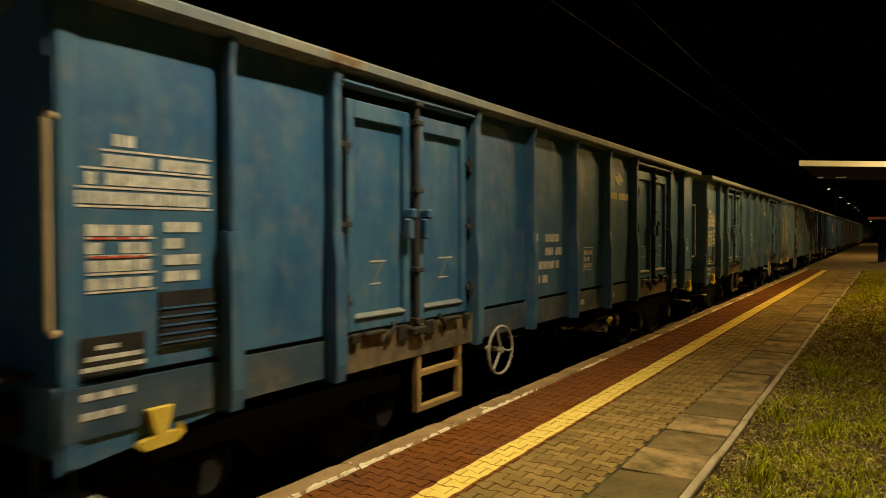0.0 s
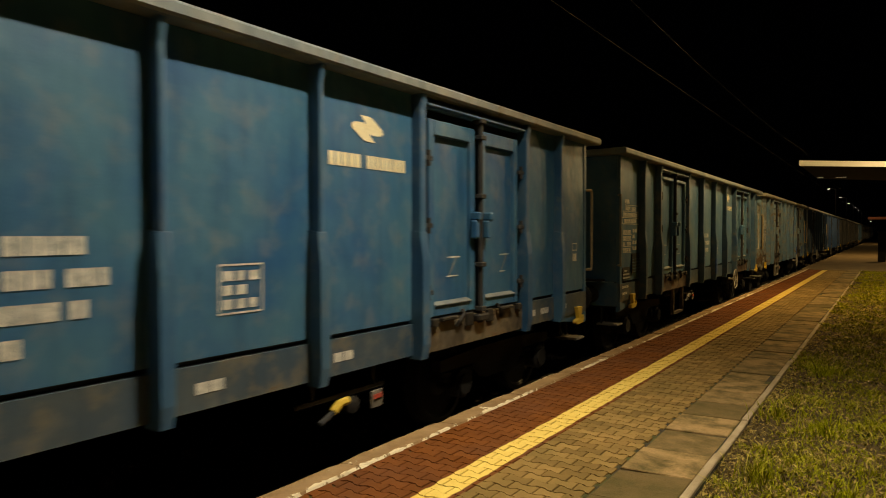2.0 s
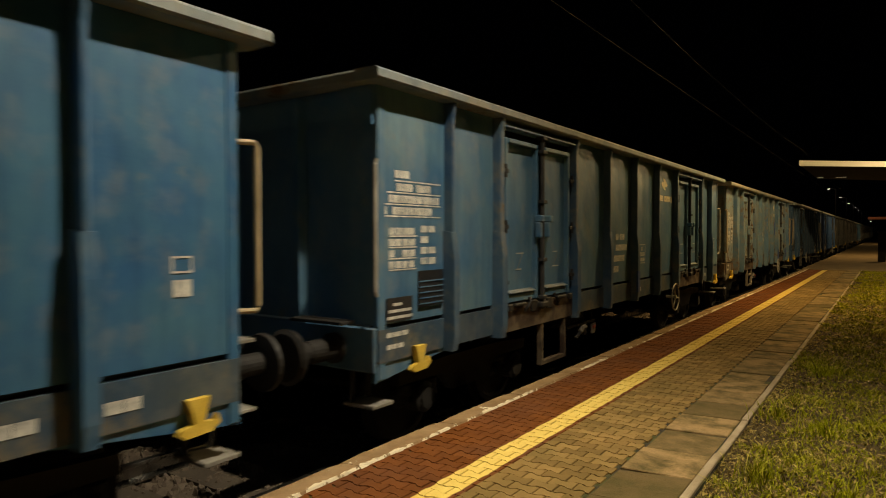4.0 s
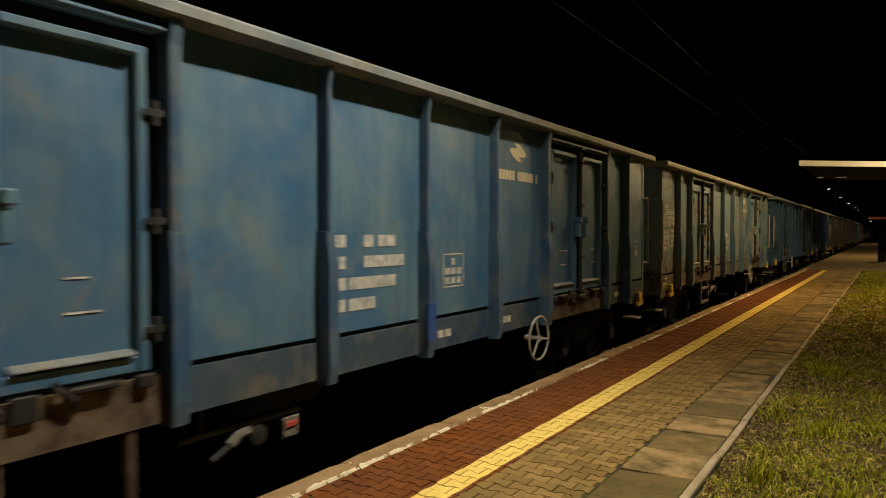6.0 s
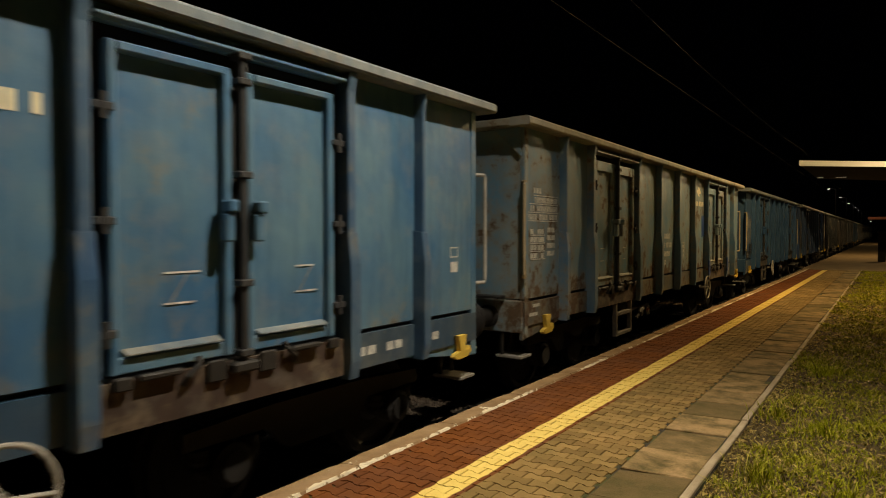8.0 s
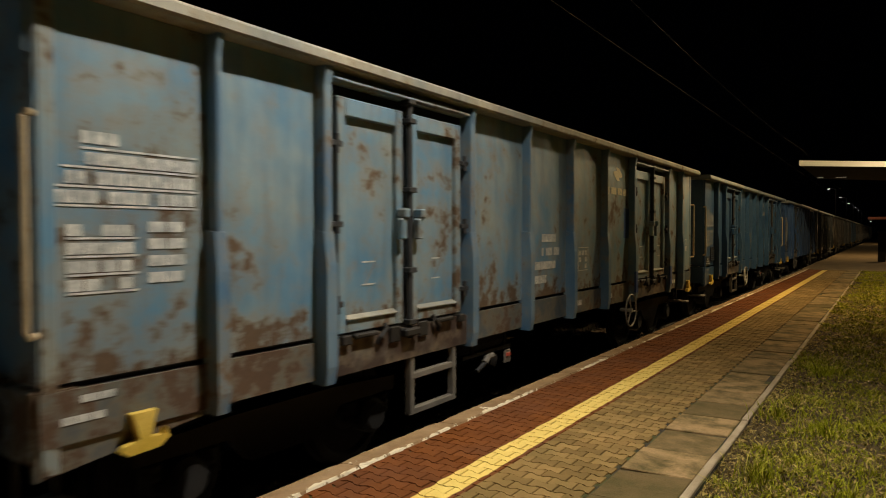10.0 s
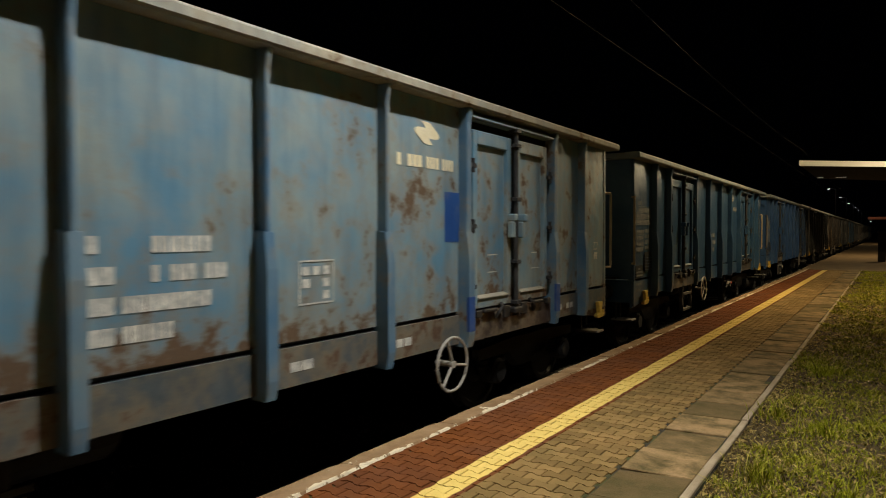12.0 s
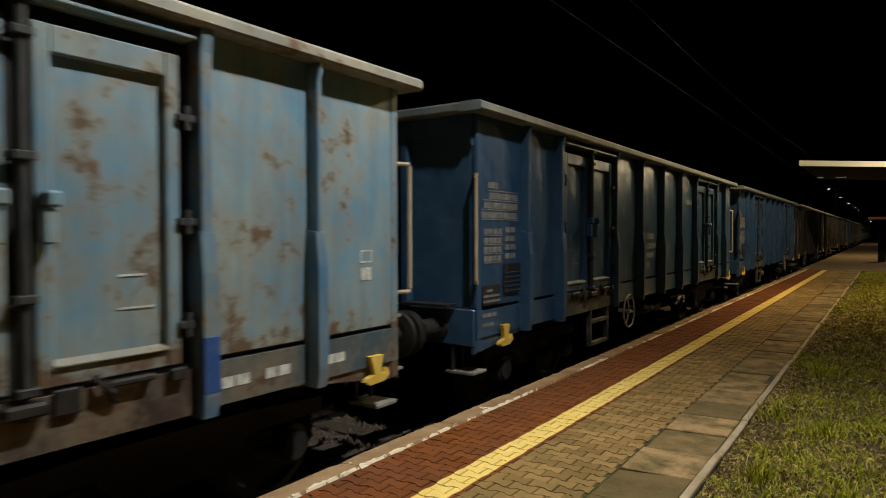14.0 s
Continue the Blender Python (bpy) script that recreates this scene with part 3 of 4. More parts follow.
build_ground()
build_track()
build_platform()
build_grass()
build_canopy()
build_wires()
street_lamp((LAMP_PLACE[0] + 0.98, LAMP_PLACE[1], -0.04), LAMP_PLACE[2] + 0.02, HEAD_GLOW, "tall steel lamp mast in the grass, lit")
street_lamp((LAMP_BEHIND[0] + 0.98, LAMP_BEHIND[1], -0.04), LAMP_BEHIND[2] + 0.02, HEAD_GLOW, "tall steel lamp mast in the grass, lit")
street_lamp((LAMP_B[0] + 0.98, LAMP_B[1], -0.04), LAMP_B[2] + 0.02, HEAD_GLOW, "tall steel lamp mast in the grass, lit")
street_lamp((LAMP_2[0] + 0.98, LAMP_2[1], -0.04), LAMP_2[2] + 0.02, HEAD_GLOW, "tall steel lamp mast in the grass, lit")
street_lamp((LAMP_4[0] + 0.98, LAMP_4[1], -0.0), LAMP_4[2] + 0.02, HEAD_GLOW, "tall steel lamp mast on the platform, lit")
street_lamp((LAMP_3[0] + 0.98, LAMP_3[1], -0.0), LAMP_3[2] + 0.02, HEAD_GLOW, "tall steel lamp mast on the platform, lit")
for i in range(5):
    street_lamp((-7.0, 123.0 + 32 * i, -0.95), 9.55, FAR_LAMP, "distant station lamp, lit, beyond the tracks")


# ---------------------------------------------------------------- the train
# Wagon space: x across (+x faces the platform), y along the train, z up from the rails.
HALF_W = 1.45          # outer face of the posts
SKIN = 1.32            # outer face of the panels
BODY = 6.375           # half the body's length
POST_Y = [-5.38, -4.453, -2.466, -1.233, 0.0, 1.233, 2.466, 4.453, 5.38]
Z_SILL0, Z_SILL1, Z_PANEL, Z_TOP = 0.96, 1.237, 1.272, 3.34
PAINT = PAINT_SLATE    # stands for the wagon's own paint until a copy gets its own


def bulge(f, g):
    f, g = min(1, max(0, f)), min(1, max(0, g))
    return 0.014 * (1 - (2 * f - 1) ** 2) * (1 - (2 * g - 1) ** 2)


def panel_mesh(y0, y1, z0, z1, x, name):
    """A thin steel sheet, slightly dished outwards."""
    bm = bmesh.new()
    nu, nv = 8, 8
    grid = [[bm.verts.new((x + bulge(i / nu, j / nv), y0 + (y1 - y0) * i / nu, z0 + (z1 - z0) * j / nv)) for j in range(nv + 1)] for i in range(nu + 1)]
    back = [[bm.verts.new((x - 0.03, y0 + (y1 - y0) * i, z0 + (z1 - z0) * j)) for j in (0, 1)] for i in (0, 1)]
    for i in range(nu):
        for j in range(nv):
            bm.faces.new((grid[i][j], grid[i + 1][j], grid[i + 1][j + 1], grid[i][j + 1]))
    bm.faces.new((back[0][0], back[0][1], back[1][1], back[1][0]))
    bm.faces.new([grid[i][0] for i in range(nu + 1)][::-1] + [back[0][0], back[1][0]])
    bm.faces.new([grid[i][nv] for i in range(nu + 1)] + [back[1][1], back[0][1]])
    bm.faces.new([grid[0][j] for j in range(nv + 1)] + [back[0][1], back[0][0]])
    bm.faces.new([grid[nu][j] for j in range(nv + 1)][::-1] + [back[1][0], back[1][1]])
    return mesh_of(bm, name)


def post_mesh(wide=0.06):
    """A pressed steel post: slim above, deeper and wider below the middle."""
    bm = bmesh.new()
    h, low = wide / 2, max(0.046, wide / 2 + 0.012)
    box(bm, SKIN - 0.03, HALF_W - 0.03, -h, h, 2.0, 3.10)
    # upper end leans in to the coping
    extrude_outline(bm, [(SKIN - 0.03, 3.10), (HALF_W - 0.03, 3.10), (HALF_W - 0.005, 3.235), (SKIN - 0.03, 3.235)], "y", -h, h)
    extrude_outline(bm, [(SKIN - 0.03, 0.93), (HALF_W - 0.02, 0.93), (HALF_W, 1.06), (HALF_W, 1.80), (HALF_W - 0.025, 2.04), (SKIN - 0.03, 2.06)], "y", -low, low)
    outer = [e for e in bm.edges if min(v.co.x for v in e.verts) > SKIN + 0.03 and abs(e.verts[0].co.y - e.verts[1].co.y) < 0.01]
    bmesh.ops.bevel(bm, geom=outer, offset=0.016, segments=3, affect="EDGES", profile=0.5)
    return mesh_of(bm, "post")


THIN_RIMS = {}         # broad door rim -> slim rim of the older doors


def door_leaf(parent, y0, y1, hinge_low, m):
    """One leaf: rim, recessed sheet, ledge, handle and hinges."""
    x = SKIN + 0.02
    z0, z1 = 1.27, 3.06
    leaf = part("door_leaf", panel_mesh(y0 + 0.04, y1 - 0.04, z0 + 0.08, z1 - 0.04, SKIN, "door_sheet"), PAINT, parent, m=m)
    t = 0.085
    rim = boxes((SKIN - 0.02, x + 0.03, y0, y0 + t, z0, z1), (SKIN - 0.02, x + 0.03, y1 - t, y1, z0, z1),
                (SKIN - 0.02, x + 0.027, y0 + t, y1 - t, z1 - 0.14, z1), (SKIN - 0.02, x + 0.027, y0 + t, y1 - t, z0, z0 + 0.10), bevel=0.008)
    broad = part("door_rim", rim, PAINT, leaf)
    THIN_RIMS[broad.data.name] = mesh_of(boxes((SKIN - 0.02, x + 0.036, y0, y0 + 0.05, z0, z1), (SKIN - 0.02, x + 0.036, y1 - 0.06, y1, z0, z1),
                                               (SKIN - 0.02, x + 0.05, y0 + 0.05, y1 - 0.06, z1 - 0.055, z1 - 0.004), (SKIN - 0.02, x + 0.02, y0 + 0.05, y1 - 0.06, z0, z0 + 0.09), bevel=0.008), "slim_door_rim")
    THIN_RIMS[broad.data.name].materials.append(PAINT)
    ledge = extrude_outline(bmesh.new(), [(x + 0.028, z0 + 0.102), (x + 0.045, z0 + 0.10), (x + 0.045, z0 + 0.107), (SKIN + 0.0, z0 + 0.132), (SKIN, z0 + 0.115)], "y", y0 + t, y1 - t)
    # pale coping paint puts the light this ledge catches into its colour
    part("drip_ledge", ledge, COPING, leaf, "ledge painted pale for the light it catches")
    yh = y1 - 0.055 if hinge_low else y0 + 0.055
    part("latch_handle", boxes((x + 0.03, x + 0.13, yh - 0.035, yh + 0.035, 2.16, 2.24), (x + 0.04, x + 0.11, yh - 0.05, yh + 0.02, 1.98, 2.158), bevel=0.012), PAINT, leaf)
    ye = y0 - 0.035 if hinge_low else y1 + 0.035
    for zz in (1.50, 2.10, 2.70):
        part("hinge", boxes((SKIN - 0.02, x + 0.06, ye - 0.06, ye + 0.06, zz - 0.022, zz + 0.022), bevel=0.006), LOCK_STEEL, leaf)
        part("hinge_knuckle", tube(bmesh.new(), [(x + 0.05, ye, zz - 0.07), (x + 0.05, ye, zz), (x + 0.05, ye, zz + 0.07)], 0.02), LOCK_STEEL, leaf)
    return leaf


def surface_bar(bm, y0, y1, z0, z1, x, ylo, yhi):
    """A thin painted bar that follows the dished panel."""
    n = 3
    top, bot = [], []
    for i in range(n + 1):
        y = y0 + (y1 - y0) * i / n
        f = (y - ylo) / (yhi - ylo)
        for z, row in ((z0, bot), (z1, top)):
            g = (z - 1.27) / (3.24 - 1.27)
            row.append(bm.verts.new((x + bulge(f, g) + 0.0045, y, z)))
    for i in range(n):
        bm.faces.new((bot[i], bot[i + 1], top[i + 1], top[i]))


def lettering(bm, rng, y0, y1, z0, z1, ylo, yhi, x=SKIN, chars=8):
    """One unreadable line of stencilled writing: a row of plain bars."""
    step = (y1 - y0) / chars
    for i in range(chars):
        if rng.random() < 0.05:
            continue
        surface_bar(bm, y0 + i * step, y0 + i * step + step * rng.uniform(0.78, 0.96), z0, z1, x, ylo, yhi)


def frame_bars(bm, y0, y1, z0, z1, ylo, yhi, w=0.012):
    for a, b, c, d in ((y0, y1, z0, z0 + w), (y0, y1, z1 - w, z1), (y0, y0 + w, z0 + w, z1 - w), (y1 - w, y1, z0 + w, z1 - w)):
        surface_bar(bm, a, b, c, d, SKIN, ylo, yhi)


def build_side(wagon, m):
    """Everything on one long side."""
    pm = [(-BODY, POST_Y[0]), (POST_Y[0], POST_Y[1]), (POST_Y[2], POST_Y[3]), (POST_Y[3], POST_Y[4]),
          (POST_Y[4], POST_Y[5]), (POST_Y[5], POST_Y[6]), (POST_Y[7], POST_Y[8]), (POST_Y[8], BODY)]
    for a, b in pm:
        part("side_panel", panel_mesh(a, b, Z_PANEL, 3.24, SKIN, "side_panel"), PAINT, wagon, m=m)
        # recessed black strip that paints the groove's shade between the sheet and the sill
        part("panel_flange", boxes((SKIN - 0.09, SKIN - 0.045, a + 0.02, b - 0.02, Z_SILL1 - 0.001, Z_PANEL + 0.03)), GREASE_AND_SHADE, wagon, m=m)
    for y in POST_Y:
        strong = abs(y) in (2.466, 4.453)
        part("post", post_mesh(0.085 if strong else 0.046), PAINT, wagon, m=m @ pose(0, y, 0))
    for s in (-1, 1):
        cy = s * (BODY - 0.045)
        part("corner_post", boxes((SKIN - 0.06, SKIN + 0.010, cy - 0.035, cy + 0.05, 0.82, 3.24), bevel=0.006), PAINT, wagon, m=m)
        # end piece of the sill
        bm = extrude_outline(bmesh.new(), [(s * 5.15, 0.96), (s * 5.75, 0.88), (s * 6.39, 0.80), (s * 6.39, 0.955), (s * 5.15, 0.955)][::s], "x", SKIN - 0.05, SKIN - 0.005)
        part("sill_gusset", bm, PAINT, wagon, m=m)
    # sill in three lengths, the two under the doors bare and rusted
    for a, b, mat, nm in ((-BODY, -4.40, PAINT, "side_sill"), (-4.398, -2.52, RUST, "door_sill"), (-2.518, 2.518, PAINT, "side_sill"),
                          (2.52, 4.398, RUST, "door_sill"), (4.40, BODY, PAINT, "side_sill")):
        x1 = SKIN + 0.012 if mat is PAINT else SKIN + 0.055
        bm = bmesh.new()
        extrude_outline(bm, [(SKIN - 0.15, Z_SILL0), (x1, Z_SILL0), (x1, Z_SILL1 - 0.002), (SKIN - 0.15, Z_SILL1 - 0.002), (SKIN - 0.15, Z_SILL1 - 0.03),
                             (x1 - 0.012, Z_SILL1 - 0.03), (x1 - 0.012, Z_SILL0 + 0.015), (SKIN - 0.15, Z_SILL0 + 0.015)], "y", a, b)
        part(nm, bm, mat, wagon, m=m)
    # coping: a hollow section that stands proud
    bm = extrude_outline(bmesh.new(), [(SKIN - 0.10, 3.242), (HALF_W + 0.015, 3.242), (HALF_W + 0.03, 3.26), (HALF_W + 0.03, 3.315), (HALF_W + 0.005, Z_TOP),
                                       (SKIN - 0.08, Z_TOP), (SKIN - 0.10, 3.32)], "y", -BODY - 0.166, BODY + 0.166)
    part("coping", bm, COPING, wagon, "dusty pale steel coping", m=m)
    for ya, yb in ((POST_Y[1], POST_Y[2]), (POST_Y[6], POST_Y[7])):
        mid = (ya + yb) / 2
        door_leaf(wagon, ya + 0.15, mid - 0.06, True, m)
        door_leaf(wagon, mid + 0.06, yb - 0.15, False, m)
        part("door_header", boxes((SKIN - 0.03, SKIN + 0.03, ya + 0.07, yb - 0.07, 3.15, 3.24), (SKIN + 0.03, HALF_W - 0.025, ya + 0.07, yb - 0.07, 3.155, 3.180), bevel=0.006), PAINT, wagon, m=m)
        # added black sheet behind the leaves, standing for shade in the gaps
        part("door_backing", boxes((SKIN - 0.06, SKIN - 0.032, ya + 0.04, yb - 0.04, 1.25, 3.235)), GREASE_AND_SHADE, wagon, m=m)
        bm = tube(bmesh.new(), [(SKIN + 0.075, mid, 1.14), (SKIN + 0.075, mid, 2.2), (SKIN + 0.075, mid, 3.2)], 0.028, 10)
        bar = part("lock_bar", bm, LOCK_STEEL, wagon, m=m)
        for zz in (1.28, 1.72, 2.40, 2.98, 3.14):
            part("bar_bracket", boxes((SKIN, SKIN + 0.12, mid - 0.05, mid + 0.05, zz - 0.022, zz + 0.022), bevel=0.006), LOCK_STEEL, bar)
        part("bar_cam", boxes((SKIN + 0.03, SKIN + 0.13, mid - 0.11, mid + 0.09, 1.16, 1.23), bevel=0.015), GREASE_AND_SHADE, bar)
        for s in (-0.55, 0.55):
            part("drop_latch", tube(bmesh.new(), [(SKIN + 0.075, mid + 0.6 * s, 1.30), (SKIN + 0.10, mid + 0.62 * s, 1.26), (SKIN + 0.095, mid + 0.75 * s, 1.20), (SKIN + 0.07, mid + 0.78 * s, 1.15)], 0.02), GREASE_AND_SHADE, wagon, m=m)
            part("latch_block", boxes((SKIN + 0.056, SKIN + 0.085, mid + 0.36 * s - 0.07, mid + 0.36 * s + 0.06, 1.13, 1.262), bevel=0.008), GREASE_AND_SHADE, wagon, m=m)
            part("latch_block", boxes((SKIN + 0.056, SKIN + 0.10, mid + 1.45 * s - 0.05, mid + 1.45 * s + 0.05, 1.19, 1.262), bevel=0.008), GREASE_AND_SHADE, wagon, m=m)
            part("door_hasp", boxes((SKIN + 0.056, SKIN + 0.11, mid + s - 0.16, mid + s + 0.1, 1.225, 1.262), bevel=0.01), GREASE_AND_SHADE, wagon, m=m)
    # step under the first door
    lad = [(y, y + 0.055) for y in (-3.41, -2.75)]
    bm = boxes(*[(SKIN - 0.02, SKIN + 0.045, a, b, 0.45, 0.96) for a, b in lad], (SKIN - 0.02, SKIN + 0.044, -3.354, -2.752, 0.45, 0.505), bevel=0.006)
    ladder = part("step_ladder", bm, LADDER, wagon, "flat steel climbing step", m=m)
    part("rung", boxes((SKIN - 0.02, SKIN + 0.044, -3.354, -2.752, 0.76, 0.815), bevel=0.006), LADDER, ladder)
    for y in (-5.86, 6.04):
        bm = extrude_outline(bmesh.new(), [(y - 0.075, 1.050), (y + 0.075, 1.050), (y + 0.055, 0.980), (y + 0.04, 0.905), (y + 0.115, 0.895), (y + 0.13, 0.935), (y + 0.15, 0.880),
                                           (y + 0.09, 0.835), (y - 0.09, 0.825), (y - 0.135, 0.855), (y - 0.12, 0.880), (y - 0.03, 0.900), (y - 0.05, 0.980)], "x", SKIN + 0.018, SKIN + 0.07)
        part("lashing_hook", bm, YELLOW, wagon, "yellow lashing hook", m=m)
    for s in (-1, 1):
        step = part("corner_step", boxes((SKIN - 0.36, SKIN - 0.02, s * 6.27 - 0.13, s * 6.27 + 0.13, 0.58, 0.61), bevel=0.004), STEP_STEEL, wagon, "worn grey corner step", m=m)
        for a in (-0.10, 0.10):
            part("step_hanger", boxes((SKIN - 0.3, SKIN - 0.27, s * 6.27 + a - 0.02, s * 6.27 + a + 0.02, 0.61, 0.9), bevel=0.004), GREASE_AND_SHADE, step)


def build_brake_wheel(wagon, m):
    """Hand brake wheel with three spokes, on a short shaft."""
    c = (SKIN + 0.17, 0, 0.835)
    r = 0.245
    ring = [(c[0], r * math.cos(a * math.tau / 28), c[2] + r * math.sin(a * math.tau / 28)) for a in range(28)]
    bm = tube(bmesh.new(), ring, 0.014, 8, closed=True)
    wheel = part("brake_wheel", bm, WHEEL_PAINT, wagon, "pale hand brake wheel with three spokes", m=m)
    for k in range(3):
        a = radians(90 + 120 * k + 20)
        part("spoke", tube(bmesh.new(), [c, (c[0], 0.5 * r * math.cos(a), c[2] + 0.5 * r * math.sin(a)), (c[0], r * math.cos(a), c[2] + r * math.sin(a))], 0.013), WHEEL_PAINT, wheel)
    part("hub", disc(bmesh.new(), c, "x", [(-0.17, 0.03), (-0.02, 0.026), (-0.02, 0.034), (0.02, 0.034)], 12), WHEEL_PAINT, wheel)


def build_levers(wagon, m):
    """Brake change-over gear hung below the sill: a lever with a yellow grip, a dial plate and a valve box."""
    x = SKIN - 0.06
    gear = part("brake_gear", boxes((x - 0.05, x - 0.03, -0.35, 0.65, 0.74, 0.78), (x - 0.05, x - 0.03, -0.2, -0.17, 0.781, 0.959), (x - 0.05, x - 0.03, 0.5, 0.53, 0.781, 0.959), bevel=0.005), GREASE_AND_SHADE, wagon, "greasy brake change-over gear", m=m)
    part("lever", tube(bmesh.new(), [(x, -0.14, 0.60), (x + 0.01, -0.06, 0.64), (x + 0.02, 0.0, 0.68)], 0.024), LOCK_STEEL, gear)
    part("lever_grip", tube(bmesh.new(), [(x + 0.02, -0.02, 0.67), (x + 0.02, 0.05, 0.72), (x + 0.03, 0.13, 0.73)], 0.034), YELLOW, gear, "yellow lever grip")
    part("dial_plate", boxes((x - 0.02, x + 0.0, 0.45, 0.59, 0.585, 0.73), bevel=0.006), GREY_RAIL, gear, "worn square dial plate")
    part("dial_pointer", boxes((x + 0.001, x + 0.012, 0.47, 0.57, 0.66, 0.70), bevel=0.003), RED_MARK, gear, "red pointer")
    part("valve", disc(bmesh.new(), (x - 0.02, 0.25, 0.66), "x", [(-0.1, 0.05), (-0.02, 0.07), (0.0, 0.07), (0.01, 0.03)], 14), GREASE_AND_SHADE, gear)


def build_end(wagon, m, reach):
    """One end, built towards +y: wall, ribs, sill, buffers, rails."""
    part("end_wall", boxes((-SKIN + 0.02, SKIN - 0.065, BODY - 0.05, BODY - 0.012, 1.27, 3.24)), PAINT, wagon, m=m)
    for s in (-1, 1):
        bm = extrude_outline(bmesh.new(), [(s * (SKIN - 0.03), 3.24), (s * (SKIN - 0.03), 2.92), (s * (SKIN - 0.38), 3.24)][::s], "y", BODY + 0.005, BODY + 0.03)
        part("end_gusset", bm, PAINT, wagon, m=m)
    part("end_coping", boxes((-HALF_W + 0.14, HALF_W - 0.14, BODY - 0.03, BODY + 0.165, 3.244, 3.338), bevel=0.015), COPING, wagon, m=m)
    part("headstock", boxes((-SKIN + 0.01, SKIN - 0.06, BODY - 0.2, BODY + 0.03, 0.88, 1.255), bevel=0.012), PAINT, wagon, m=m)
    for x in (-0.875, 0.875):
        bm = disc(bmesh.new(), (x, BODY + 0.03, 1.06), "y", [(0, 0.13), (0.05, 0.13), (0.06, 0.10), (0.33, 0.095), (0.335, 0.085), (0.50, 0.085)], 20)
        buf = part("buffer", bm, GREASE_AND_SHADE, wagon, "greasy black buffer", m=m)
        part("buffer_head", disc(bmesh.new(), (x, BODY + 0.53, 1.06), "y", [(0, 0.14), (0.012, 0.215), (0.05, 0.225), (0.075, 0.19), (0.083, 0.1)], 24), GREASE_AND_SHADE, buf)
    part("draw_hook", boxes((-0.05, 0.05, BODY + 0.03, BODY + 0.36, 0.99, 1.10), (-0.03, 0.03, BODY + 0.25, BODY + 0.6, 0.92, 1.02), bevel=0.015), GREASE_AND_SHADE, wagon, m=m)
    bm = tube(bmesh.new(), [(0.35, BODY + 0.02, 0.92), (0.36, BODY + 0.2, 0.7), (0.33, BODY + 0.42, 0.55), (0.28, BODY + 0.6, 0.66)], 0.024)
    part("brake_hose", bm, GREASE_AND_SHADE, wagon, m=m)
    for x in (-SKIN - 0.04, SKIN + 0.04):
        q = x - 0.06 * x / abs(x)
        pts = [(q, BODY - 0.01, 2.62), (x, BODY + reach - 0.015, 2.62), (x, BODY + reach, 2.59), (x, BODY + reach, 2.1), (x, BODY + reach, 1.56), (x, BODY + reach - 0.015, 1.53), (q, BODY - 0.01, 1.53)]
        part("corner_handrail", tube(bmesh.new(), pts, 0.019), HAND_RAIL, wagon, "tan bent handrail", m=m)
    part("end_rail", tube(bmesh.new(), [(0.52, BODY - 0.01, 2.42), (0.56, BODY + 0.09, 2.48), (0.62, BODY + 0.12, 2.63), (1.0, BODY + 0.12, 2.66), (1.16, BODY + 0.1, 2.64), (1.2, BODY - 0.01, 2.6)], 0.014), HAND_RAIL, wagon, m=m)
    part("tail_bracket", boxes((0.72, 0.82, BODY + 0.0, BODY + 0.09, 1.78, 1.88), bevel=0.012), LADDER, wagon, m=m)
    part("end_step", boxes((-1.1, -0.5, BODY + 0.031, BODY + 0.2, 1.28, 1.31), bevel=0.004), GREASE_AND_SHADE, wagon, m=m)
    part("buffer_step", boxes((0.62, 1.16, BODY + 0.031, BODY + 0.27, 1.285, 1.31), (0.66, 1.2, BODY + 0.031, BODY + 0.24, 0.82, 0.845), bevel=0.004), STEP_STEEL, wagon, "worn grey tread plate", m=m)
    for x in (-0.45, 0.45):
        part("end_rib", extrude_outline(bmesh.new(), [(x - 0.06, BODY - 0.02), (x - 0.035, BODY + 0.07), (x + 0.035, BODY + 0.07), (x + 0.06, BODY - 0.02)], "z", 1.26, 3.2), PAINT, wagon, m=m)
    bm = bmesh.new()
    for k in range(5):
        box(bm, 0.56, 0.92, BODY - 0.012, BODY - 0.008, 2.12 - 0.055 * k, 2.145 - 0.055 * k)
    part("end_stencil", bm, WHITE, wagon, "small white stencilled lines", m=m)


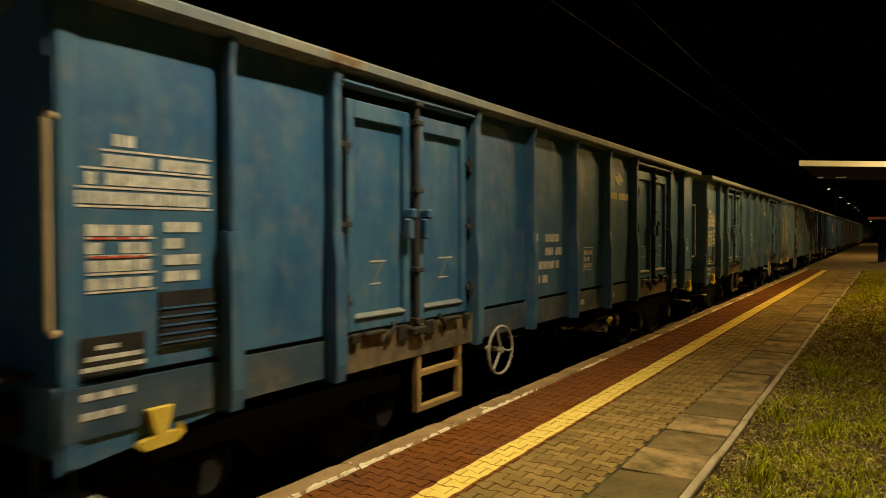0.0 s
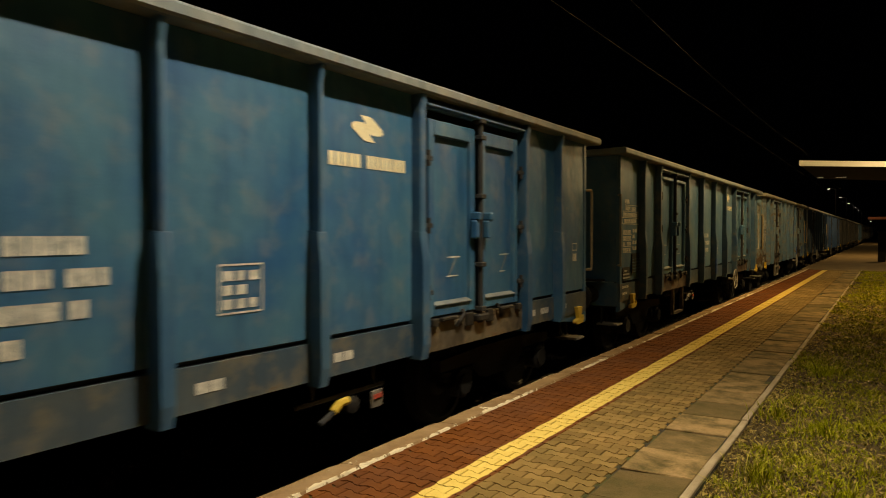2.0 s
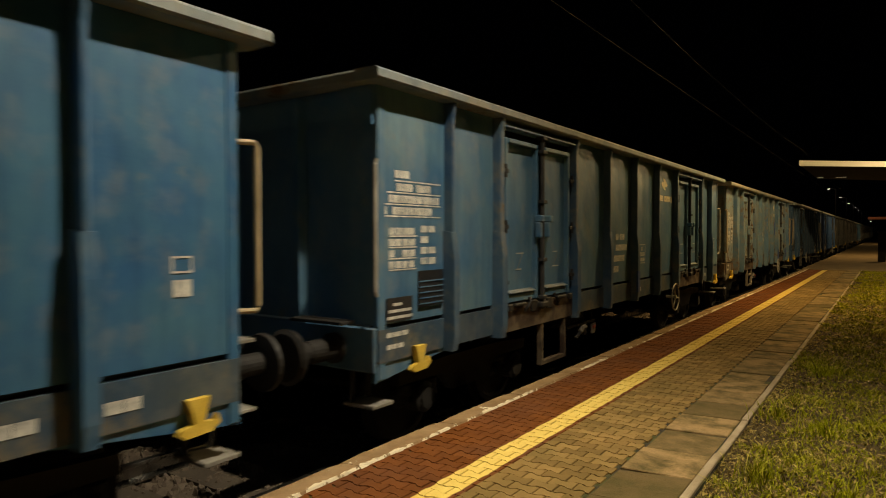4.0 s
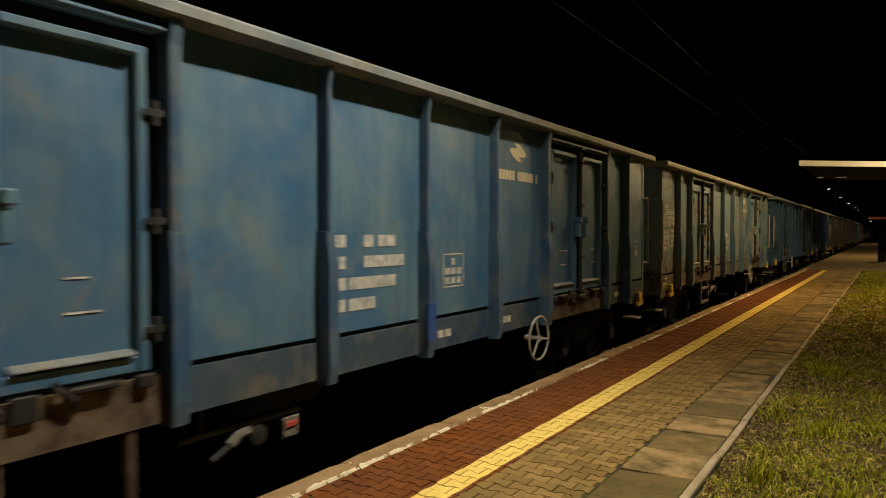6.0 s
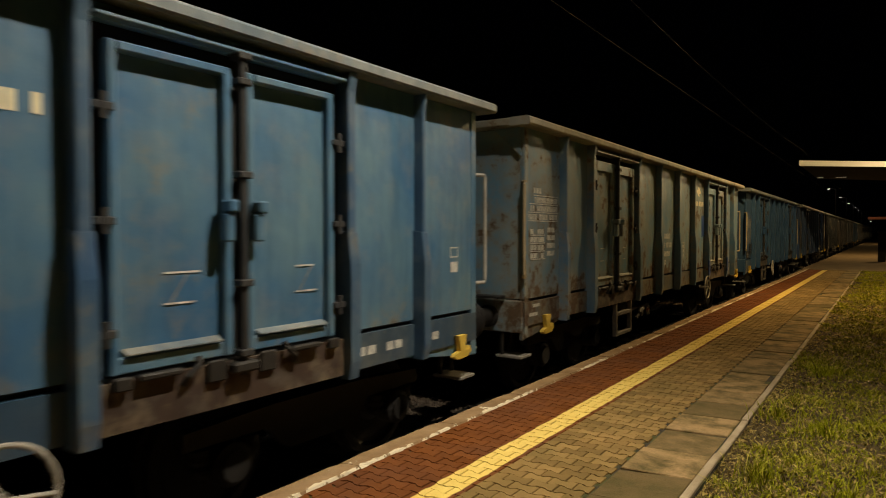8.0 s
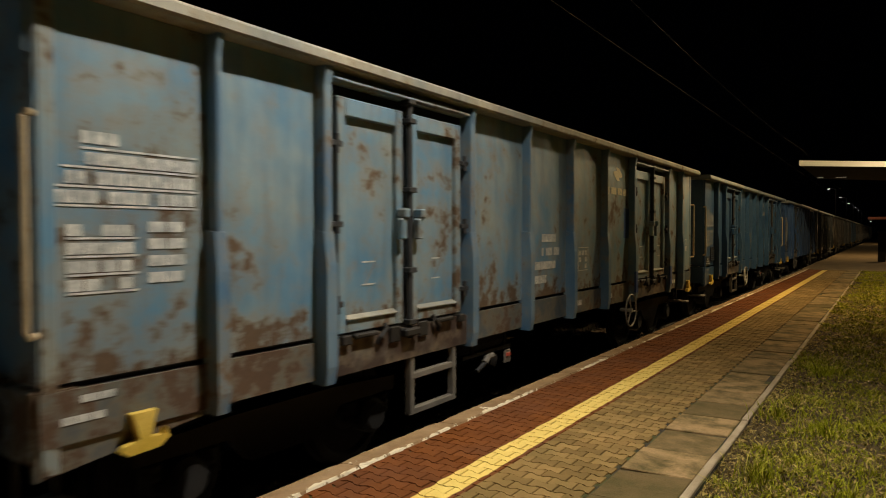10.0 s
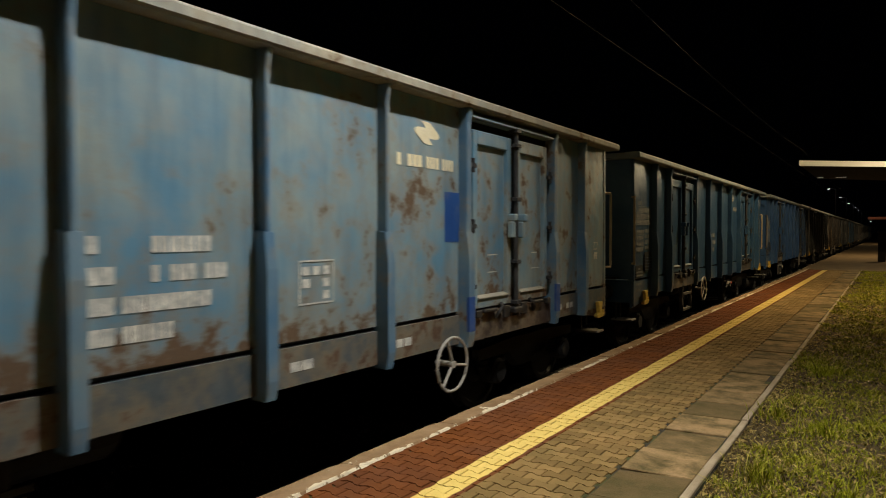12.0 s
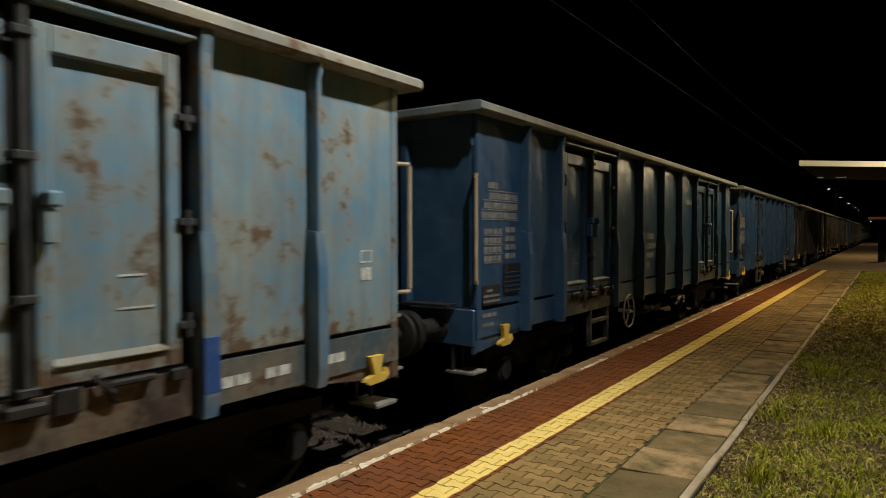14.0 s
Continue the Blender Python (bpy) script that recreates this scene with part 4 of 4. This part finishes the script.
def build_bogie(wagon, yc):
    """Two-axle bogie with its frame, axle boxes and springs."""
    bm = boxes((-0.35, 0.35, -0.2, 0.2, 0.62, 0.82), bevel=0.03)
    bogie = part("bogie", bm, GREASE_AND_SHADE, wagon, "greasy black two-axle bogie", m=pose(0, yc, 0))
    for s in (-1, 1):
        x = s * 1.0
        out = [(-1.25, 0.62), (-0.55, 0.62), (-0.35, 0.42), (0.35, 0.42), (0.55, 0.62), (1.25, 0.62), (1.25, 0.74), (0.5, 0.78), (-0.5, 0.78), (-1.25, 0.74)]
        part("side_frame", extrude_outline(bmesh.new(), out, "x", x - 0.05, x + 0.05), GREASE_AND_SHADE, bogie)
        for yy in (-0.9, 0.9):
            part("axle_box", disc(bmesh.new(), (x + s * 0.02, yy, 0.46), "x", [(-0.08, 0.15), (0.08, 0.15), (0.1, 0.11), (0.12, 0.11)], 16), GREASE_AND_SHADE, bogie)
            for k in (-0.2, 0.2):
                part("spring", disc(bmesh.new(), (x, yy + k, 0.5), "z", [(-0.06, 0.07), (-0.03, 0.075), (0, 0.065), (0.03, 0.075), (0.06, 0.065), (0.1, 0.07)], 12), GREASE_AND_SHADE, bogie)
    for yy in (-0.9, 0.9):
        bm = disc(bmesh.new(), (0, 0, 0), "x", [(-1.05, 0.06), (-0.8, 0.075), (0.8, 0.075), (1.05, 0.06)], 14)
        axle = part("wheelset", bm, GREASE_AND_SHADE, wagon, "steel wheelset", m=pose(0, yc + yy, 0.46))
        for s in (-1, 1):
            bm = disc(bmesh.new(), (s * 0.755, 0, 0), "x", [(-0.065 * s, 0.49), (-0.035 * s, 0.49), (-0.03 * s, 0.465), (0.065 * s, 0.455), (0.066 * s, 0.40), (0.03 * s, 0.37), (0.03 * s, 0.17), (0.09 * s, 0.12)], 32)
            part("rail_wheel", bm, GREASE_AND_SHADE, axle)


def build_wagon():
    wagon = thing("freight_wagon", "slate blue four-axle open freight wagon", "freight wagon", "open freight wagons of the train")
    for m, reach in ((Matrix.Identity(4), 0.13), (pose(0, 0, 0, 0, 0, 180), 0.065)):
        build_side(wagon, m)
        build_end(wagon, m, reach)
    part("wagon_floor", boxes((-SKIN + 0.16, SKIN - 0.16, -BODY + 0.06, BODY - 0.06, 1.18, 1.24)), GREASE_AND_SHADE, wagon)
    part("centre_sill", boxes((-0.25, -0.15, -BODY + 0.2, BODY - 0.2, 0.88, 1.178), (0.15, 0.25, -BODY + 0.2, BODY - 0.2, 0.88, 1.178), bevel=0.01), GREASE_AND_SHADE, wagon)
    part("air_reservoir", disc(bmesh.new(), (0.6, -1.1, 0.78), "y", [(-0.5, 0.05), (-0.47, 0.15), (-0.4, 0.19), (0.4, 0.19), (0.47, 0.15), (0.5, 0.05)], 18), GREASE_AND_SHADE, wagon)
    for yc in (-4.5, 4.5):
        build_bogie(wagon, yc)
    return wagon


def mark_wagon(wagon, seed, style, paint):
    """Stencilled writing and label plates on the platform side."""
    rng = random.Random(seed)
    P = POST_Y
    ink = FADED_MARK if style in ("navy", "cobalt", "dark", "brown") else WHITE

    def line(y0, y1, z0, z1, lo, hi, x=SKIN, chars=8):
        bm = bmesh.new()
        lettering(bm, rng, y0, y1, z0, z1, lo, hi, x, chars)
        if bm.verts:
            tagged(part("stencil_line", bm, ink, wagon), kind="stuff")

    def rule(y0, y1, z, lo, hi):
        bm = bmesh.new()
        surface_bar(bm, y0, y1, z, z + 0.012, SKIN, lo, hi)
        part("stencil_rule", bm, ink, wagon)

    lo, hi = -BODY, P[0]
    line(lo + 0.22, lo + 0.42, 2.50, 2.565, lo, hi, chars=3)
    for k, a in enumerate((0.22, 0.12, 0.05)):
        z = 2.47 - 0.10 * k
        rule(lo + a, lo + 0.90, z, lo, hi)
        line(lo + a + 0.02, lo + 0.88, z - 0.08, z - 0.015, lo, hi, chars=14)
    rule(lo + 0.05, lo + 0.90, 2.17, lo, hi)
    for k in range(4):
        z = 2.08 - 0.095 * k
        line(lo + 0.14, lo + 0.50, z - 0.06, z, lo, hi, chars=4)
        rule(lo + 0.14, lo + 0.52, z - 0.078, lo, hi)
        line(lo + 0.58, lo + 0.82, z - 0.04, z + 0.02, lo, hi, chars=2)
    line(lo + 0.1, lo + 0.4, 1.16, 1.20, lo, hi, SKIN + 0.012, 3)
    line(lo + 0.1, lo + 0.33, 1.06, 1.10, lo, hi, SKIN + 0.012, 3)
    # number block
    lo, hi = P[3], P[4]
    for k, (b, c) in enumerate(((0.86, 7), (0.98, 9), (0.86, 12), (0.6, 6))):
        z = 2.02 - 0.165 * k
        line(lo + 0.10, lo + 0.26, z - 0.095, z, lo, hi, chars=2)
        line(lo + (0.46 if k < 2 else 0.29), lo + b, z - 0.095, z, lo, hi, chars=c)
    lo, hi = P[4], P[5]
    bs = 0.42 if style == "slate" else 0.34
    bm = bmesh.new()
    frame_bars(bm, lo + bs, lo + bs + 0.35, 1.52, 1.84, lo, hi)
    part("stencil_frame", bm, ink, wagon)
    for k in range(3):
        for a, b in ((0.03, 0.115), (0.135, 0.215), (0.235, 0.32)):
            if rng.random() < 0.2:
                continue
            bm = bmesh.new()
            surface_bar(bm, lo + bs + a, lo + bs + b - rng.uniform(0, 0.02), 1.552 + 0.09 * k, 1.615 + 0.09 * k, SKIN, lo, hi)
            part("stencil_field", bm, ink, wagon)
    lo, hi = P[8], BODY
    bm = bmesh.new()
    frame_bars(bm, lo + 0.52, lo + 0.66, 1.80, 1.90, lo, hi)
    part("stencil_frame", bm, ink, wagon)
    line(lo + 0.53, lo + 0.66, 1.66, 1.76, lo, hi, chars=2)
    for a in (P[7] + 0.15, P[7] + 0.5, P[8] + 0.12, P[5] + 0.2, P[4] + 0.25):
        line(a, a + 0.22, 1.06, 1.13, a - 1, a + 1, SKIN + 0.012, 2)
    # emblem and name as plain shapes
    lo, hi = P[5], P[6]
    up = 0.0 if style == "slate" else 0.07
    cy, cz = lo + (0.66 if style == "pale" else 0.60), 2.86 + up
    ns = 0.22 if style == "pale" else 0.16
    cream = FADED_MARK if style in ("navy", "cobalt", "dark", "brown") else CREAM
    lobe = ((-0.193, 0.017), (-0.175, 0.034), (-0.135, 0.044), (-0.05, 0.046), (0.0, 0.02), (0.02, -0.02), (0.035, -0.06),
            (0.086, -0.10), (0.0, -0.102), (-0.05, -0.095), (-0.09, -0.07), (-0.135, -0.04), (-0.178, -0.015))
    for s in (1, -1):
        bm = bmesh.new()
        pts = [(cy + s * p, cz + s * q) for p, q in lobe]
        bm.faces.new([bm.verts.new((SKIN + bulge((p - lo) / (hi - lo), (q - 1.27) / 1.97) + 0.0045 + 0.0005 * s, p, q)) for p, q in pts])
        part("emblem", bm, cream, wagon)
    bm = bmesh.new()
    lettering(bm, rng, lo + ns, lo + ns + 0.36, 2.545 + up, 2.65 + up, lo, hi, chars=5)
    tagged(part("name_bar", bm, cream, wagon), kind="stuff")
    bm = bmesh.new()
    lettering(bm, rng, lo + ns + 0.42, lo + 1.09, 2.545 + up, 2.65 + up, lo, hi, chars=9)
    tagged(part("name_bar", bm, cream, wagon), kind="stuff")
    # chalk numbers on the doors
    for y in (-4.0, -3.05, 2.95, 3.95):
        for z in (1.62, 1.80):
            bm = bmesh.new()
            surface_bar(bm, y, y + rng.uniform(0.12, 0.25), z, z + 0.012, SKIN, y - 0.4, y + 0.5)
            part("chalk_mark", bm, ink, wagon)
        bm = bmesh.new()
        bm.faces.new([bm.verts.new((SKIN + 0.012, y + p, q)) for p, q in ((0.03, 1.632), (0.05, 1.632), (0.17, 1.80), (0.15, 1.80))])
        part("chalk_stroke", bm, FADED_MARK, wagon)
    if style != "pale":
        lo, hi = -BODY, P[0]
        bm = boxes((SKIN + 0.016, SKIN + 0.024, lo + 0.54, lo + 0.92, 1.38, 1.70))
        plate = part("label_holder", bm, BLACK_PLATE, wagon, "dark wire label holder")
        bm = boxes(*[(SKIN + 0.025, SKIN + 0.031, lo + 0.54, lo + 0.92, z, z + 0.01) for z in (1.40, 1.45, 1.50, 1.55, 1.60)])
        part("holder_wire", bm, paint, plate)
        bm = boxes((SKIN + 0.012, SKIN + 0.02, lo + 0.10, lo + 0.45, 1.29, 1.49))
        plate = part("black_plate", bm, BLACK_PLATE, wagon, "black data plate")
        bm = bmesh.new()
        for k, (a, b) in enumerate(((0.10, 0.45), (0.12, 0.43), (0.18, 0.30))):
            box(bm, SKIN + 0.021, SKIN + 0.023, lo + a, lo + b, 1.31 + 0.055 * k, 1.335 + 0.055 * k)
        part("plate_writing", bm, ink, plate)
    if style == "pale":
        part("repainted_patch", boxes((SKIN + 0.002, SKIN + 0.010, 2.17, 2.425, 1.95, 2.42)), PAINT_NAVY_PATCH, wagon, "dark blue repainted patch")
    if style == "slate":
        bm = bmesh.new()
        lo, hi = -BODY, P[0]
        for z in (1.90, 2.0):
            surface_bar(bm, lo + 0.16, lo + 0.46, z, z + 0.014, SKIN, lo, hi)
        part("red_marking", bm, RED_MARK, wagon, "thin red stencil lines")


FRESH_FEET = {"worn": (4,), "pale": (6, 7)}


def paint_feet(wagon, style):
    """Freshly painted post feet."""
    for k in FRESH_FEET.get(style, ()):
        y = POST_Y[k]
        part("painted_foot", boxes((HALF_W - 0.03, HALF_W + 0.003, y - 0.056, y + 0.056, 1.08, 1.42), bevel=0.004), PAINT_NAVY_PATCH, wagon, "fresh bright blue paint")


LABELS = {"slate": "slate blue open freight wagon with white stencils", "worn": "worn blue open freight wagon with dusty panels",
          "pale": "pale blue open freight wagon with rust patches", "navy": "dark navy blue open freight wagon", "cobalt": "bright cobalt blue open freight wagon",
          "dark": "dull grey-blue open freight wagon", "brown": "dull brown open freight wagon"}
PAINTS = {"slate": PAINT_SLATE, "worn": PAINT_WORN, "pale": PAINT_PALE, "navy": PAINT_NAVY, "cobalt": PAINT_COBALT, "dark": PAINT_DARK, "brown": PAINT_BROWN}
# centre of each wagon along the track at the clip's start, paint, brake wheel's place
TRAIN = [(-6.07, "slate", -2.15), (7.97, "slate", -2.15), (22.10, "worn", 2.04), (35.92, "pale", 2.06), (49.96, "navy", -2.15), (64.0, "cobalt", 2.10)]
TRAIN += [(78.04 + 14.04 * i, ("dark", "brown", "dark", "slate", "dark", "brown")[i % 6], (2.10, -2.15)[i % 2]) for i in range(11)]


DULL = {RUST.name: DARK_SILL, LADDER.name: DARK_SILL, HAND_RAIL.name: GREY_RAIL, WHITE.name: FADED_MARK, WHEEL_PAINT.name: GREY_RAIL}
# Posts take the darker paints with shade mixed in.
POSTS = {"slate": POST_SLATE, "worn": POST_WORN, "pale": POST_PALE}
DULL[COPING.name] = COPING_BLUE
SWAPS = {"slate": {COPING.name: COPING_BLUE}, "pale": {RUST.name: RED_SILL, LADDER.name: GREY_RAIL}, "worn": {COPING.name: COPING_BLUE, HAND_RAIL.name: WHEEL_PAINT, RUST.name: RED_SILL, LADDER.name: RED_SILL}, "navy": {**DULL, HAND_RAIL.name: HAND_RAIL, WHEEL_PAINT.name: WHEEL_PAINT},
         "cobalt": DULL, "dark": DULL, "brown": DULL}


def build_train():
    first = build_wagon()
    build_brake_wheel(first, pose(0, -2.15, 0))
    build_levers(first, pose(0, 1.5, 0))
    made = []
    for i, (y, style, wheel) in enumerate(TRAIN):
        if i == 0:
            w = first
            w.matrix_basis = pose(TRACK_X, y, RAIL_Z)
        else:
            w = copy_thing(first, pose(TRACK_X, y, RAIL_Z))
        made.append((w, y))
    for i, (w, y) in enumerate(made):
        style, wheel = TRAIN[i][1:]
        tagged(w, LABELS[style])
        if style == "worn":
            # these wagons have an open climbing step with no middle rung
            for o in [o for o in w.children_recursive if o.name.startswith("rung")]:
                bpy.data.objects.remove(o)
        for o in w.children_recursive:
            if o.type == "MESH":
                if style == "worn" and o.data.name in THIN_RIMS:
                    o.data = THIN_RIMS[o.data.name]
                    o.material_slots[0].link = "OBJECT"
                    o.material_slots[0].material = PAINT
                swap = SWAPS.get(style, {})
                own = o.material_slots[0].material
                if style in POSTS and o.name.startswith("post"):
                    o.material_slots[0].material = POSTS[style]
                elif style in ("worn", "slate") and o.name.startswith("side_sill"):
                    o.material_slots[0].material = RUSTY_WORN
                elif style == "pale" and o.name.startswith(("side_sill", "sill_gusset")):
                    o.material_slots[0].material = RUSTY_PALE
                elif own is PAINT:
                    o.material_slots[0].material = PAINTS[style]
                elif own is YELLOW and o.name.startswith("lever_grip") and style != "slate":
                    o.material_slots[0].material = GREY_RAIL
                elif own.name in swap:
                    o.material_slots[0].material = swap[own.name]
            if o.name.startswith("brake_wheel"):
                o.matrix_basis = pose(0, wheel, 0)
            if o.name.startswith("brake_gear"):
                o.matrix_basis = pose(0, 1.5 if wheel < 0 else -2.0, 0)
        if i < 9:
            mark_wagon(w, 30 + i, style, PAINTS[style])
            paint_feet(w, style)
    return made


train = build_train()
build_pavers()


# ---------------------------------------------------------------- what moves
# Way of the train towards the camera: seconds, metres.
WAY = [(0.0, 0.0), (1.5, 4.396), (3.0, 8.759), (6.5, 18.86), (7.5, 21.58), (11.0, 30.60), (12.5, 34.27), (14.0, 37.97)]


def way_at(t):
    """Smooth travel through the rows of WAY."""
    n = len(WAY)
    slopes = []
    for i in range(n):
        a, b = WAY[max(0, i - 1)], WAY[min(n - 1, i + 1)]
        slopes.append((b[1] - a[1]) / (b[0] - a[0]))
    for i in range(n - 1):
        (t0, x0), (t1, x1) = WAY[i], WAY[i + 1]
        if t <= t1:
            h = t1 - t0
            s = (t - t0) / h
            return ((2 * s ** 3 - 3 * s ** 2 + 1) * x0 + (s ** 3 - 2 * s ** 2 + s) * h * slopes[i]
                    + (-2 * s ** 3 + 3 * s ** 2) * x1 + (s ** 3 - s ** 2) * h * slopes[i + 1])
    return WAY[-1][1]


def motions():
    times = [0.5 * i for i in range(29)]
    for wagon, y in train:
        walk(wagon, [(t, pose(TRACK_X, y - way_at(t), RAIL_Z)) for t in times])
    steps = [0.2 * i for i in range(71)]
    for wagon, y in train[:7]:
        for o in list(wagon.children):
            if o.name.startswith("wheelset"):
                at = o.matrix_basis.translation.copy()
                walk(o, [(t, pose(*at, rx=math.degrees(way_at(t) / 0.46))) for t in steps])


motions()
